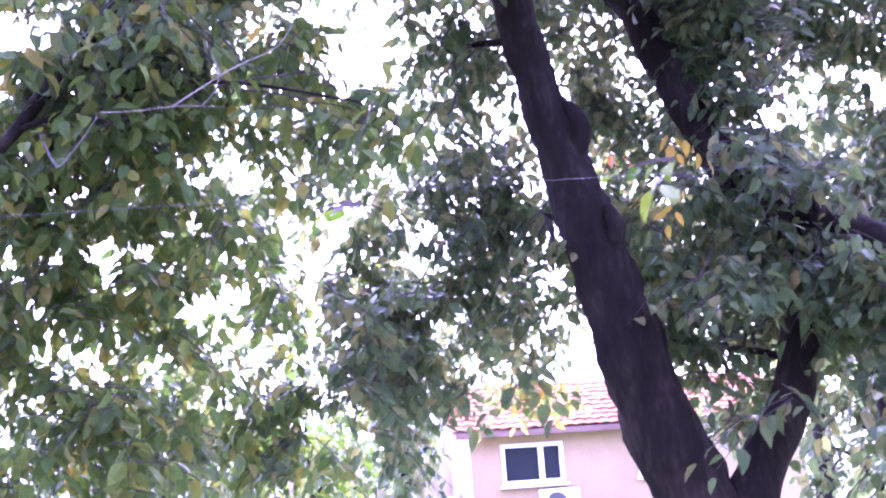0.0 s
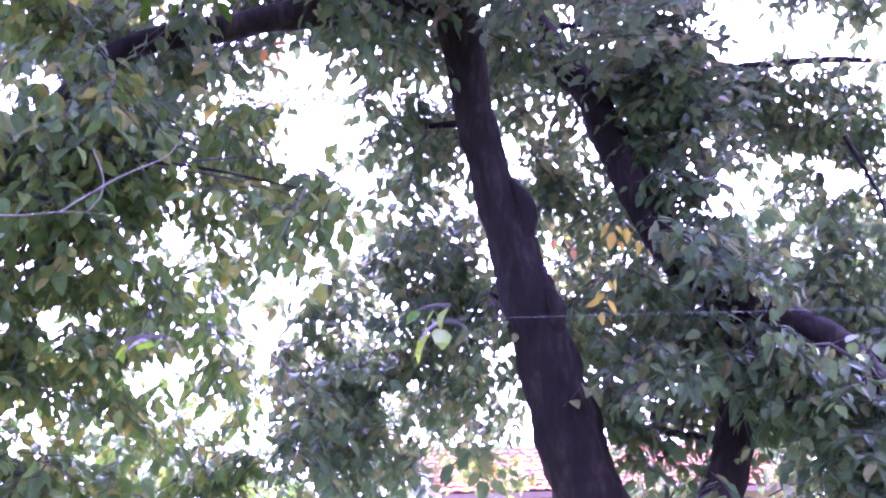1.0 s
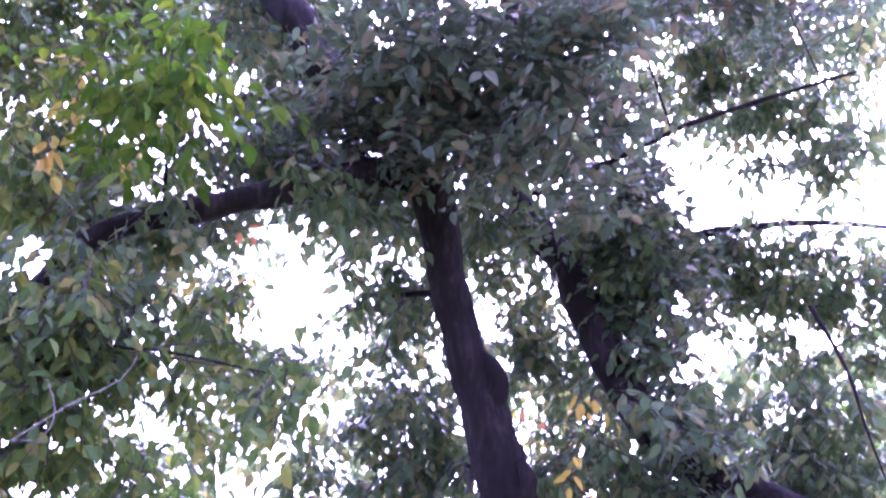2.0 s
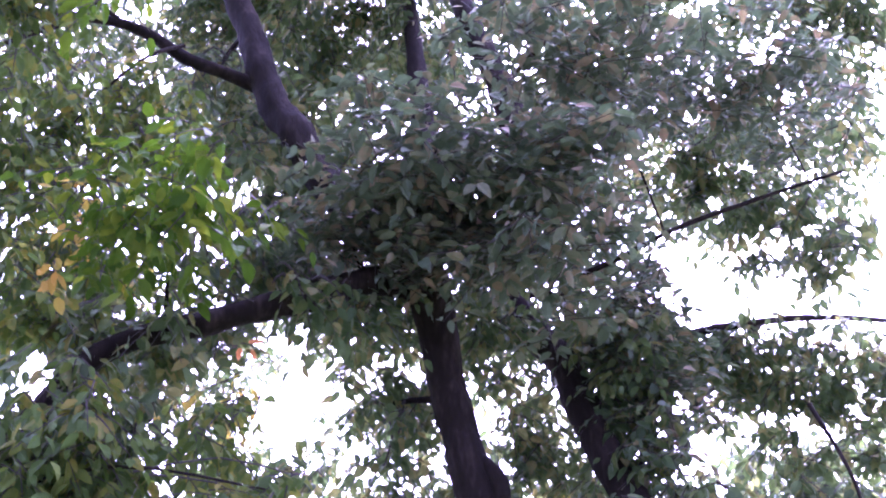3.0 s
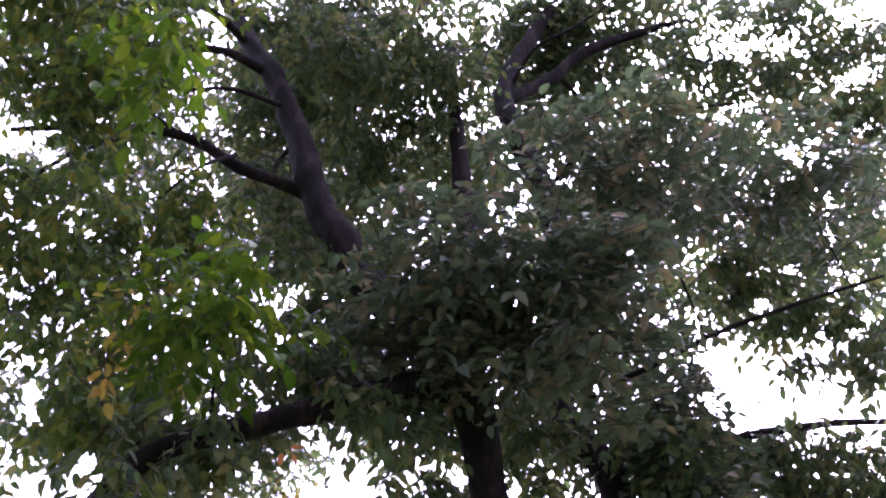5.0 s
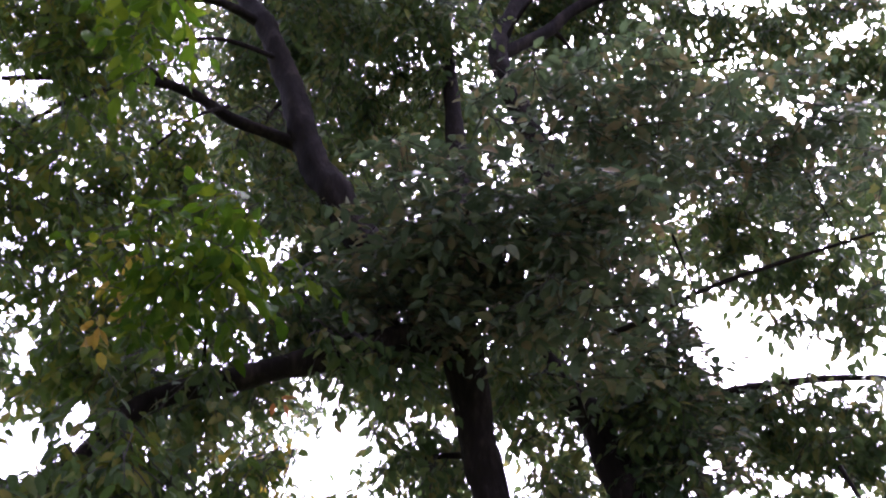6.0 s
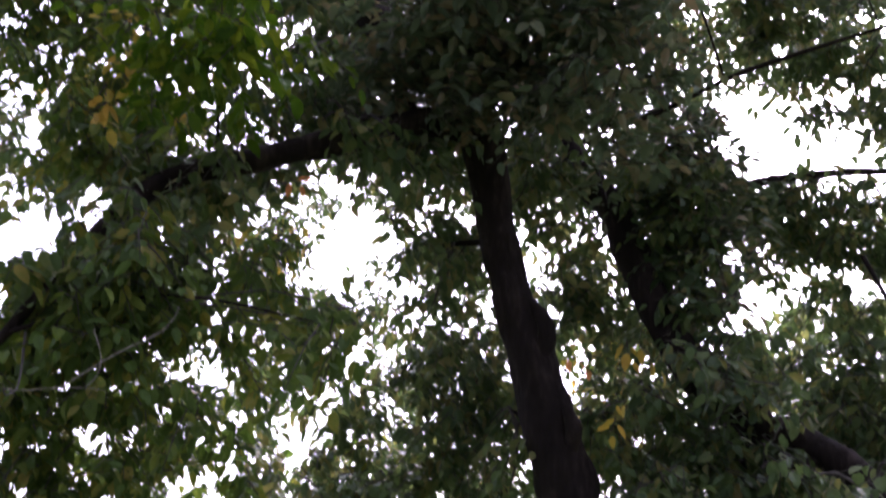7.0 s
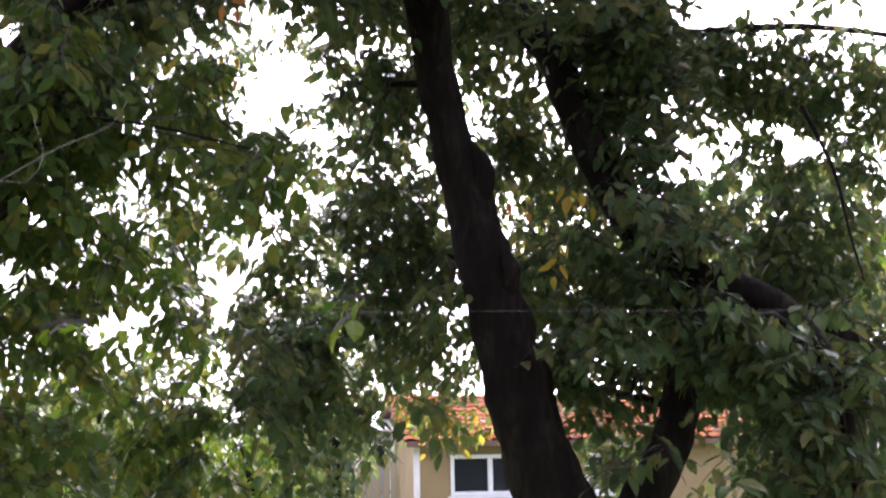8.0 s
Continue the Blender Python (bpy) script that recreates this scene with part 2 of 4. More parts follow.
def sprays(centre, radii, leaves, size, droop=0.7, per=9, wobble=0.45, fan=4):
    """Leaves on drooping twigs inside an ellipsoid: places, axes, faces' up, sizes and the twigs' lines."""
    count = max(1, round(leaves / per / fan))
    q = np.random.normal(size=(count, 3))
    q *= (np.random.random(count) ** 0.4 / np.linalg.norm(q, axis=1))[:, None]
    turn = np.random.uniform(0, 2 * math.pi, count)
    reach = size * per * 0.22
    root = np.array(centre) + q * np.array(radii) - reach * np.stack([np.cos(turn), np.sin(turn), np.zeros(count)], 1)
    # several twigs fan out from the end of each branchlet
    start = np.repeat(root, fan, 0) + np.random.normal(0, size * 0.35, (count * fan, 3))
    turn = np.repeat(turn, fan) + np.tile(np.linspace(-0.95, 0.95, fan) if fan > 1 else np.zeros(1), count) + np.random.normal(0, 0.25, count * fan)
    way = np.stack([np.cos(turn), np.sin(turn), np.repeat(np.random.normal(-droop * 0.45, 0.3, count), fan) + np.random.normal(0, 0.16, count * fan)], 1)
    way /= np.linalg.norm(way, axis=1, keepdims=True)
    long = np.random.uniform(0.5, 1.0, count * fan) * size * per * 0.5
    places, axes, ups, lines = [], [], [], []
    for s, w, g in zip(start, way, long):
        u = np.linspace(0, 1, per) + np.random.normal(0, 0.04, per)
        sag = np.stack([np.zeros(per), np.zeros(per), -droop * 0.45 * g * u ** 2], 1)
        p = s + w * g * u[:, None] + sag
        across = np.cross(w, (0, 0, 1.0))
        across /= np.linalg.norm(across) + 1e-9
        sign = np.where(np.arange(per) % 2, 1.0, -1.0)[:, None]
        ax = across * sign * 0.8 + w * 0.45 + np.array((0, 0, -droop)) + np.random.normal(0, 0.35, (per, 3))
        up = np.array((0, 0, 1.0)) + np.random.normal(0, wobble, (per, 3)) + w * 0.25
        places.append(p + ax * size * 0.25)
        axes.append(ax)
        ups.append(up)
        lines.append(p[[0, per // 3, 2 * per // 3, per - 1]])
    p, ax, up = map(np.concatenate, (places, axes, ups))
    return p, ax, up, np.random.uniform(0.65, 1.2, len(p)) * size, lines


def twig_mesh(lines, r0=0.0035):
    verts, faces = [], []
    for ln in lines:
        base = len(verts)
        v, f = tube([(Vector(p), r0 * (1 - 0.22 * i)) for i, p in enumerate(ln)], 3)
        verts += v
        faces += [tuple(base + k for k in face) for face in f]
    return verts, faces


def bough(tree, centre, radii, leaves, tone, size=0.075, droop=0.7, branch=True):
    """A leafy bough: a branch from the nearest wood, its twigs, and the leaves that hang on them."""
    np.random.seed(int(1e4 + 1000 * centre[0] + 137 * centre[1] + 7100 * centre[2]))
    p, ax, up, s, lines = sprays(centre, radii, leaves * (1.35 if centre[2] < 5 else 1.15), size, 0.15 if tone == "dull" else droop, 9, 0.3 if tone == "dull" else 0.45)
    keep = clear(p)
    v, f = leaf_mesh(p[keep], ax[keep], up[keep], s[keep])
    ob = arrays("foliage", v, f, M_LEAF[tone], tree)
    tagged(ob, kind="stuff")
    mids = np.array([ln[1] for ln in lines])
    ok = clear(mids)
    if ok.any():
        v, f = twig_mesh([ln for ln, k in zip(lines, ok) if k])
        tagged(arrays("brushwood", v, f, M_TWIG, tree), kind="stuff")
    if branch:
        c = Vector(centre)
        root, rr = min(WOOD[tree.name], key=lambda w: (w[0] - c).length + max(0, w[0].z - c.z) * 0.4)
        r = min(rr * 0.5, 0.009 if tone == "lime" else 0.022)
        mid = root.lerp(c, 0.5) + Vector((0, 0, 0.12 * (c - root).length))
        limb(tree, "branch", [root, mid, c + Vector((0, 0, radii[2] * 0.2))], [r, r * 0.65, r * 0.35], 7, 0.12, None, 0.12)
        for k in range(4):
            e = c + Vector([random.uniform(-0.8, 0.8) * q for q in radii])
            if clear(np.array([e]))[0]:
                limb(tree, "branchlet", [mid.lerp(c, random.random()), mid.lerp(e, 0.6) + Vector((0, 0, 0.05)), e], [r * 0.45, r * 0.3, 0.003], 5, 0.1, M_TWIG, 0.15)
    return ob


def rand_tree(place, height, spread, leaves, tone, label, size=0.12, trunk=0.12, name="tree", low=0.3, lean=0.0):
    """A background tree: tapered trunk, limbs, and a crown of leafy clumps with gaps between them."""
    t = empty(name, place, label, "tree")
    limb(t, "trunk", [(0, 0, -0.1), (0.1 * spread, 0, height * 0.35), (lean * 0.6, 0.1, height * 0.7), (lean, 0, height * 0.95)], [trunk, trunk * 0.8, trunk * 0.5, 0.02], 9, 0.15, None, 0.25)
    v_all, f_all, base, lines = [], [], 0, []
    clumps = 16
    for i in range(clumps):
        h = low + (1 - low) * (i + 0.5) / clumps
        a = i * 2.4 + random.random()
        reach = spread * (0.35 + 0.65 * math.sin(math.pi * min(1, (1.08 - h) / (1.1 - low)) ** 0.8)) * random.uniform(0.35, 0.9)
        c = (math.cos(a) * reach + lean * h, math.sin(a) * reach, h * height)
        if i % 2 == 0:
            limb(t, "limb", [(lean * h * 0.7, 0, max(0.2, h * height - 0.35 * reach - 0.3)), (c[0] * 0.6, c[1] * 0.6, c[2] - 0.1), c], [trunk * 0.35, trunk * 0.2, 0.01], 6, 0.1, None, 0.3)
        r = spread * random.uniform(0.3, 0.5)
        p, ax, up, s, ln = sprays(c, (r, r, r * 0.75), leaves / clumps, size)
        v, f = leaf_mesh(p, ax, up, s)
        v_all.append(v)
        f_all.append(f + base)
        base += len(v)
    tagged(arrays("crown", np.concatenate(v_all), np.concatenate(f_all), M_LEAF[tone], t), kind="stuff")
    return t


# ---- ground ----
bm = bmesh.new()
bmesh.ops.create_grid(bm, x_segments=120, y_segments=120, size=1.0)
for v in bm.verts:
    far = max(abs(v.co.x), abs(v.co.y))
    v.co *= 6 + 700 * far ** 4
    v.co.z = 0.03 * noise.noise(v.co * 0.7) - 0.01
    v.co.y += 5
tagged(part("ground", bm, M_GRASS), "rough grass and soil under the trees", "ground", kind="structure")

# ---- the large tree ----
tree = empty("tree", (0, 0, 0), "large old broadleaf tree with leaning dark trunk and drooping boughs", "tree")
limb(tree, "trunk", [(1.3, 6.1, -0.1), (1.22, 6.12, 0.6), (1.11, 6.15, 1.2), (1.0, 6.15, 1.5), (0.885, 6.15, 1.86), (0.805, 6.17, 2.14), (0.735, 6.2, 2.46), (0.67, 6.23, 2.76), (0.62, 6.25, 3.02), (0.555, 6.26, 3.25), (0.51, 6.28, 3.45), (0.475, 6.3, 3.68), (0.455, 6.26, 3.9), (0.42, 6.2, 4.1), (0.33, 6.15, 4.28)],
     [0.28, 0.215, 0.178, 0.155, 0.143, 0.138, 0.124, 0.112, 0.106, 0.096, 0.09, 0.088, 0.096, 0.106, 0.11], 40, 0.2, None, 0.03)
limb(tree, "burl", [(0.655, 6.2, 2.9), (0.695, 6.17, 2.99), (0.7, 6.16, 3.07), (0.625, 6.22, 3.2)], [0.04, 0.048, 0.045, 0.03], 14, 0.25, None, 0.02)
limb(tree, "burl", [(0.78, 6.1, 2.5), (0.8, 6.07, 2.58), (0.77, 6.1, 2.68)], [0.03, 0.042, 0.02], 12, 0.3, None, 0.02)
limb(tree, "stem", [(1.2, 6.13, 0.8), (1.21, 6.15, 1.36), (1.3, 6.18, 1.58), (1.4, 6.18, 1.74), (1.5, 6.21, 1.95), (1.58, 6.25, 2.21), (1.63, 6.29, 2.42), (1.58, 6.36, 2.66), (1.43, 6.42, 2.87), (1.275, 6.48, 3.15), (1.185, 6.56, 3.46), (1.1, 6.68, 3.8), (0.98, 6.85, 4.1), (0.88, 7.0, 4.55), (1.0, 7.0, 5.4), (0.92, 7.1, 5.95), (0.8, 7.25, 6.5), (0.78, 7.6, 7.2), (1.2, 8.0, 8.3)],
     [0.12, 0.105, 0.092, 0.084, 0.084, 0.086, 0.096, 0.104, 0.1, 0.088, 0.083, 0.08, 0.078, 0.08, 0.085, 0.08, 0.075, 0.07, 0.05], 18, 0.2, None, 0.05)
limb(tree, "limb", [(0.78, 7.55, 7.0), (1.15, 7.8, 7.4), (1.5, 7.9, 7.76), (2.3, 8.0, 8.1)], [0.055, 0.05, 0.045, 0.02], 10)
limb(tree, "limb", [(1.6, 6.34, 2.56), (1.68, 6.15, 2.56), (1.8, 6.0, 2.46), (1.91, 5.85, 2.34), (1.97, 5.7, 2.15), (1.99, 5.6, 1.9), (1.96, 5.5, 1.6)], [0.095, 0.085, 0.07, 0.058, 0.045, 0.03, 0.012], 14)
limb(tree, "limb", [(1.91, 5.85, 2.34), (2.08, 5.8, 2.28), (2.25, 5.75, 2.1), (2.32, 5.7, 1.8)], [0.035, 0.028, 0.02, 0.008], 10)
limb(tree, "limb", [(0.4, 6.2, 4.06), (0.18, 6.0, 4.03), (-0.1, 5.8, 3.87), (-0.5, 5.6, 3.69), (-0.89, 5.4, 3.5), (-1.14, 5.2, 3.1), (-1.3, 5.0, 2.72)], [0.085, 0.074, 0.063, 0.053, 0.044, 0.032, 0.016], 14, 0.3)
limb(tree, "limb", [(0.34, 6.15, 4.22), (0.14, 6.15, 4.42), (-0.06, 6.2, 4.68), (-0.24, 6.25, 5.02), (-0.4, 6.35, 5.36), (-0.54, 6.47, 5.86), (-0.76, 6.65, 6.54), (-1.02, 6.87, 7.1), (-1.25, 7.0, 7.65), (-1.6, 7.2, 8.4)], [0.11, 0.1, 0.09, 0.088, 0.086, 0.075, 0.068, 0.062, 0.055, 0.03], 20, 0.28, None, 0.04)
limb(tree, "limb", [(-0.46, 6.4, 5.45), (-0.66, 6.33, 5.52), (-0.86, 6.3, 5.6), (-1.18, 6.2, 5.78), (-1.52, 5.9, 5.64), (-1.9, 5.6, 5.42)], [0.045, 0.037, 0.034, 0.03, 0.024, 0.014], 10)
limb(tree, "limb", [(-0.8, 6.68, 6.62), (-1.05, 6.5, 6.68), (-1.27, 6.4, 6.65), (-1.66, 6.2, 6.56)], [0.04, 0.03, 0.025, 0.012], 9)
limb(tree, "limb", [(-1.0, 6.85, 7.05), (-1.25, 6.5, 7.1), (-1.61, 6.3, 6.95), (-1.85, 6.2, 6.7)], [0.035, 0.026, 0.02, 0.01], 9)
limb(tree, "limb", [(-1.35, 6.05, 5.72), (-1.64, 5.9, 5.5), (-1.76, 5.7, 5.2), (-1.95, 5.6, 5.0)], [0.02, 0.016, 0.012, 0.006], 8)
limb(tree, "limb", [(0.36, 6.17, 4.22), (0.42, 6.4, 4.7), (0.43, 6.7, 5.1), (0.44, 6.9, 5.5), (0.4, 7.1, 6.4), (0.38, 7.4, 7.35)], [0.095, 0.09, 0.085, 0.075, 0.05, 0.02], 12)
limb(tree, "limb", [(1.07, 6.8, 3.9), (1.4, 6.9, 3.96), (1.69, 7.0, 4.03), (2.23, 7.2, 4.18), (2.85, 7.4, 4.27), (3.6, 7.6, 4.25)], [0.04, 0.032, 0.028, 0.024, 0.02, 0.01], 10)
limb(tree, "limb", [(0.87, 6.95, 4.5), (1.18, 6.4, 4.18), (1.77, 6.2, 4.35), (2.59, 6.2, 4.6)], [0.025, 0.016, 0.013, 0.008], 8)

# ---- leafless shafts through the crown, placed along the camera's sight lines ----
sight_gap((-0.89, 4.0, 4.13), (-3.68, 9.5, 8.63), 0.04, 0.12)
sight_gap((-0.85, 4.0, 3.99), (-3.55, 9.5, 8.21), 0.04, 0.12)
sight_gap((-0.59, 4.0, 4.50), (-2.78, 9.5, 9.75), 0.04, 0.12)
sight_gap((-0.41, 4.0, 4.57), (-2.26, 9.5, 9.95), 0.03, 0.11)
sight_gap((-0.34, 4.0, 4.10), (-2.03, 9.5, 8.54), 0.02, 0.07)
sight_gap((-0.36, 4.0, 3.94), (-2.10, 9.5, 8.07), 0.03, 0.11)
sight_gap((-0.30, 4.0, 3.83), (-1.91, 9.5, 7.72), 0.03, 0.10)
sight_gap((-0.21, 4.0, 3.88), (-1.65, 9.5, 7.90), 0.02, 0.06)
sight_gap((-0.43, 4.0, 4.08), (-2.31, 9.5, 8.49), 0.02, 0.05)
sight_gap((-0.52, 4.0, 3.46), (-2.59, 9.5, 6.64), 0.03, 0.11)
sight_gap((-0.78, 4.0, 3.17), (-3.36, 9.5, 5.76), 0.04, 0.12)
sight_gap((-0.59, 4.0, 2.95), (-2.78, 9.5, 5.10), 0.04, 0.12)
sight_gap((-0.73, 4.0, 2.89), (-3.22, 9.5, 4.93), 0.03, 0.11)
sight_gap((-0.38, 4.0, 3.07), (-2.16, 9.5, 5.46), 0.02, 0.06)
sight_gap((0.10, 4.0, 3.88), (-0.74, 9.5, 7.90), 0.02, 0.07)
sight_gap((0.55, 4.0, 3.70), (0.62, 9.5, 7.35), 0.02, 0.07)
sight_gap((1.17, 4.0, 3.14), (2.48, 9.5, 5.67), 0.06, 0.19)
sight_gap((1.25, 4.0, 3.07), (2.71, 9.5, 5.46), 0.05, 0.17)
sight_gap((1.37, 4.0, 3.01), (3.07, 9.5, 5.29), 0.03, 0.11)
sight_gap((1.31, 4.0, 3.32), (2.87, 9.5, 6.21), 0.03, 0.08)
sight_gap((1.41, 4.0, 3.44), (3.19, 9.5, 6.58), 0.02, 0.07)
sight_gap((0.85, 4.0, 4.14), (1.52, 9.5, 8.68), 0.03, 0.08)
sight_gap((1.40, 4.0, 4.04), (3.17, 9.5, 8.37), 0.02, 0.07)
sight_gap((1.76, 4.0, 4.14), (4.25, 9.5, 8.67), 0.05, 0.15)
sight_gap((1.49, 4.0, 3.85), (3.42, 9.5, 7.78), 0.02, 0.06)
sight_gap((0.76, 4.0, 4.35), (1.24, 9.5, 9.29), 0.02, 0.06)
sight_gap((-0.71, 4.0, 2.83), (-3.19, 9.5, 4.82), 0.07, 0.23)
sight_gap((-0.79, 4.0, 2.80), (-3.44, 9.5, 4.73), 0.06, 0.19)
sight_gap((-0.54, 4.0, 2.91), (-2.70, 9.5, 5.06), 0.02, 0.07)
sight_gap((-0.57, 4.0, 2.80), (-2.70, 9.5, 5.02), 0.04, 0.13)
sight_gap((-0.52, 4.0, 3.06), (-2.55, 9.5, 5.85), 0.02, 0.07)
sight_gap((-0.33, 4.0, 3.02), (-1.95, 9.5, 5.70), 0.02, 0.07)
sight_gap((-0.61, 4.0, 2.88), (-2.90, 9.5, 4.97), 0.03, 0.11)
sight_gap((0.17, 4.0, 2.82), (-0.54, 9.5, 4.80), 0.06, 0.18)
sight_gap((0.11, 4.0, 2.76), (-0.73, 9.5, 4.62), 0.05, 0.17)
sight_gap((0.03, 4.0, 2.72), (-0.95, 9.5, 4.49), 0.03, 0.09)
sight_gap((0.30, 4.0, 2.83), (-0.15, 9.5, 4.83), 0.03, 0.09)
sight_gap((0.14, 4.0, 2.48), (-0.63, 9.5, 3.75), 0.03, 0.09)
sight_gap((0.60, 4.0, 2.69), (0.75, 9.5, 4.41), 0.02, 0.07)
sight_gap((0.65, 4.0, 2.57), (0.90, 9.5, 4.04), 0.02, 0.07)
sight_gap((1.16, 4.0, 2.59), (2.46, 9.5, 4.10), 0.03, 0.09)
sight_gap((1.41, 4.0, 2.64), (3.22, 9.5, 4.25), 0.03, 0.11)
sight_gap((0.03, 4.0, 2.67), (-0.68, 9.5, 4.83), 0.06, 0.20)
sight_gap((-0.01, 4.0, 2.63), (-0.80, 9.5, 4.69), 0.04, 0.14)
sight_gap((0.14, 4.0, 2.62), (-0.33, 9.5, 4.64), 0.03, 0.11)
sight_gap((0.22, 4.0, 2.67), (-0.07, 9.5, 4.83), 0.02, 0.07)
sight_gap((-0.06, 4.0, 2.17), (-0.98, 9.5, 3.19), 0.05, 0.17)
sight_gap((-0.06, 4.0, 2.10), (-0.98, 9.5, 2.96), 0.03, 0.11)
sight_gap((-0.00, 4.0, 2.26), (-0.78, 9.5, 3.49), 0.03, 0.11)
sight_gap((0.04, 4.0, 2.34), (-0.66, 9.5, 3.75), 0.03, 0.09)
sight_gap((-0.26, 4.0, 2.03), (-1.63, 9.5, 2.74), 0.02, 0.07)
sight_gap((-0.29, 4.0, 1.97), (-1.72, 9.5, 2.55), 0.02, 0.07)
sight_gap((-0.30, 4.0, 2.19), (-1.75, 9.5, 3.24), 0.02, 0.06)
sight_gap((-0.34, 4.0, 2.10), (-1.88, 9.5, 2.95), 0.02, 0.06)
sight_gap((-0.55, 4.0, 2.20), (-2.56, 9.5, 3.29), 0.03, 0.09)
sight_gap((-0.15, 4.0, 2.37), (-1.25, 9.5, 3.84), 0.02, 0.06)
sight_gap((0.47, 4.0, 2.66), (0.76, 9.5, 4.78), 0.02, 0.05)
sight_gap((0.55, 4.0, 2.48), (1.01, 9.5, 4.18), 0.02, 0.07)
sight_gap((0.37, 4.0, 2.48), (0.43, 9.5, 4.18), 0.02, 0.06)
sight_gap((0.23, 4.0, 2.48), (-0.02, 9.5, 4.19), 0.02, 0.05)
sight_gap((0.41, 4.0, 1.97), (0.56, 9.5, 2.54), 0.02, 0.05)
sight_gap((0.37, 4.0, 1.95), (0.43, 9.5, 2.46), 0.02, 0.05)
sight_gap((0.70, 4.0, 2.24), (1.51, 9.5, 3.42), 0.02, 0.05)
sight_gap((0.71, 4.0, 2.15), (1.54, 9.5, 3.11), 0.02, 0.06)
sight_gap((0.98, 4.0, 2.60), (2.39, 9.5, 4.58), 0.03, 0.08)
sight_gap((0.98, 4.0, 2.43), (2.40, 9.5, 4.03), 0.03, 0.10)
sight_gap((1.04, 4.0, 2.42), (2.62, 9.5, 3.99), 0.03, 0.09)
sight_gap((1.12, 4.0, 2.53), (2.87, 9.5, 4.35), 0.03, 0.09)
sight_gap((1.31, 4.0, 2.48), (3.47, 9.5, 4.21), 0.03, 0.10)
sight_gap((1.51, 4.0, 2.70), (4.12, 9.5, 4.90), 0.02, 0.07)
sight_gap((-0.47, 4.0, 2.01), (-1.67, 9.5, 2.98), 0.05, 0.16)
sight_gap((-0.77, 4.0, 2.14), (-2.70, 9.5, 3.43), 0.03, 0.09)
sight_gap((-0.70, 4.0, 2.29), (-2.45, 9.5, 3.92), 0.02, 0.06)
sight_gap((-0.82, 4.0, 2.23), (-2.87, 9.5, 3.74), 0.02, 0.05)
sight_gap((-0.60, 4.0, 2.25), (-2.12, 9.5, 3.81), 0.02, 0.05)
sight_gap((-0.53, 4.0, 2.10), (-1.87, 9.5, 3.29), 0.03, 0.09)
sight_gap((-0.63, 4.0, 2.00), (-2.21, 9.5, 2.93), 0.02, 0.07)
sight_gap((-0.38, 4.0, 1.93), (-1.35, 9.5, 2.71), 0.02, 0.07)
sight_gap((0.24, 4.0, 1.78), (0.02, 9.5, 1.94), 0.03, 0.08)
sight_gap((0.32, 4.0, 1.75), (0.26, 9.5, 1.81), 0.02, 0.07)
sight_gap((0.18, 4.0, 1.75), (-0.18, 9.5, 1.82), 0.02, 0.05)
sight_gap((0.05, 4.0, 1.78), (-0.63, 9.5, 1.91), 0.02, 0.07)
sight_gap((-0.31, 4.0, 1.76), (-1.79, 9.5, 1.85), 0.02, 0.06)
sight_gap((-0.14, 4.0, 1.92), (-1.25, 9.5, 2.36), 0.02, 0.05)
sight_gap((-0.24, 4.0, 1.72), (-0.86, 9.5, 1.97), 0.03, 0.11)
sight_gap((-0.26, 4.0, 1.69), (-0.92, 9.5, 1.88), 0.03, 0.08)
sight_gap((-0.34, 4.0, 1.82), (-1.21, 9.5, 2.33), 0.02, 0.05)
sight_gap((-0.54, 4.0, 1.71), (-1.90, 9.5, 1.94), 0.02, 0.05)
sight_gap((-0.65, 4.0, 2.08), (-2.29, 9.5, 3.23), 0.03, 0.08)
sight_gap((-0.74, 4.0, 2.24), (-2.58, 9.5, 3.76), 0.02, 0.06)
sight_gap((-0.82, 4.0, 2.06), (-2.86, 9.5, 3.14), 0.02, 0.06)
sight_gap((-0.59, 4.0, 2.14), (-2.08, 9.5, 3.43), 0.02, 0.07)
sight_gap((1.02, 4.0, 2.49), (2.53, 9.5, 4.24), 0.03, 0.10)
sight_gap((1.18, 4.0, 2.55), (3.05, 9.5, 4.42), 0.02, 0.07)
sight_gap((1.27, 4.0, 2.48), (3.34, 9.5, 4.18), 0.03, 0.09)
sight_gap((1.43, 4.0, 2.70), (3.85, 9.5, 4.90), 0.03, 0.08)
sight_gap((0.95, 4.0, 1.71), (2.32, 9.5, 1.70), 0.04, 0.12)
sight_gap((1.01, 4.0, 1.78), (2.52, 9.5, 1.92), 0.04, 0.13)
sight_gap((1.07, 4.0, 1.71), (2.69, 9.5, 1.69), 0.03, 0.10)
sight_gap((-0.79, 4.0, 3.12), (-3.39, 9.5, 5.63), 0.04, 0.12)
sight_gap((-0.17, 4.0, 4.40), (-1.52, 9.5, 9.45), 0.01, 0.04)
sight_gap((-0.55, 4.0, 1.91), (-1.95, 9.5, 2.63), 0.02, 0.07)
sight_gap((-0.41, 4.0, 2.03), (-1.47, 9.5, 3.05), 0.05, 0.16)
sight_gap((-0.69, 4.0, 2.15), (-2.41, 9.5, 3.45), 0.03, 0.09)
sight_gap((-0.48, 4.0, 2.20), (-1.70, 9.5, 3.61), 0.03, 0.09)
sight_gap((0.03, 4.0, 2.15), (0.04, 9.5, 3.45), 0.02, 0.06)


# ---- boughs ----
bough(tree, (-1.50, 5.20, 5.71), (0.50, 0.50, 0.42), 1800, "moss")
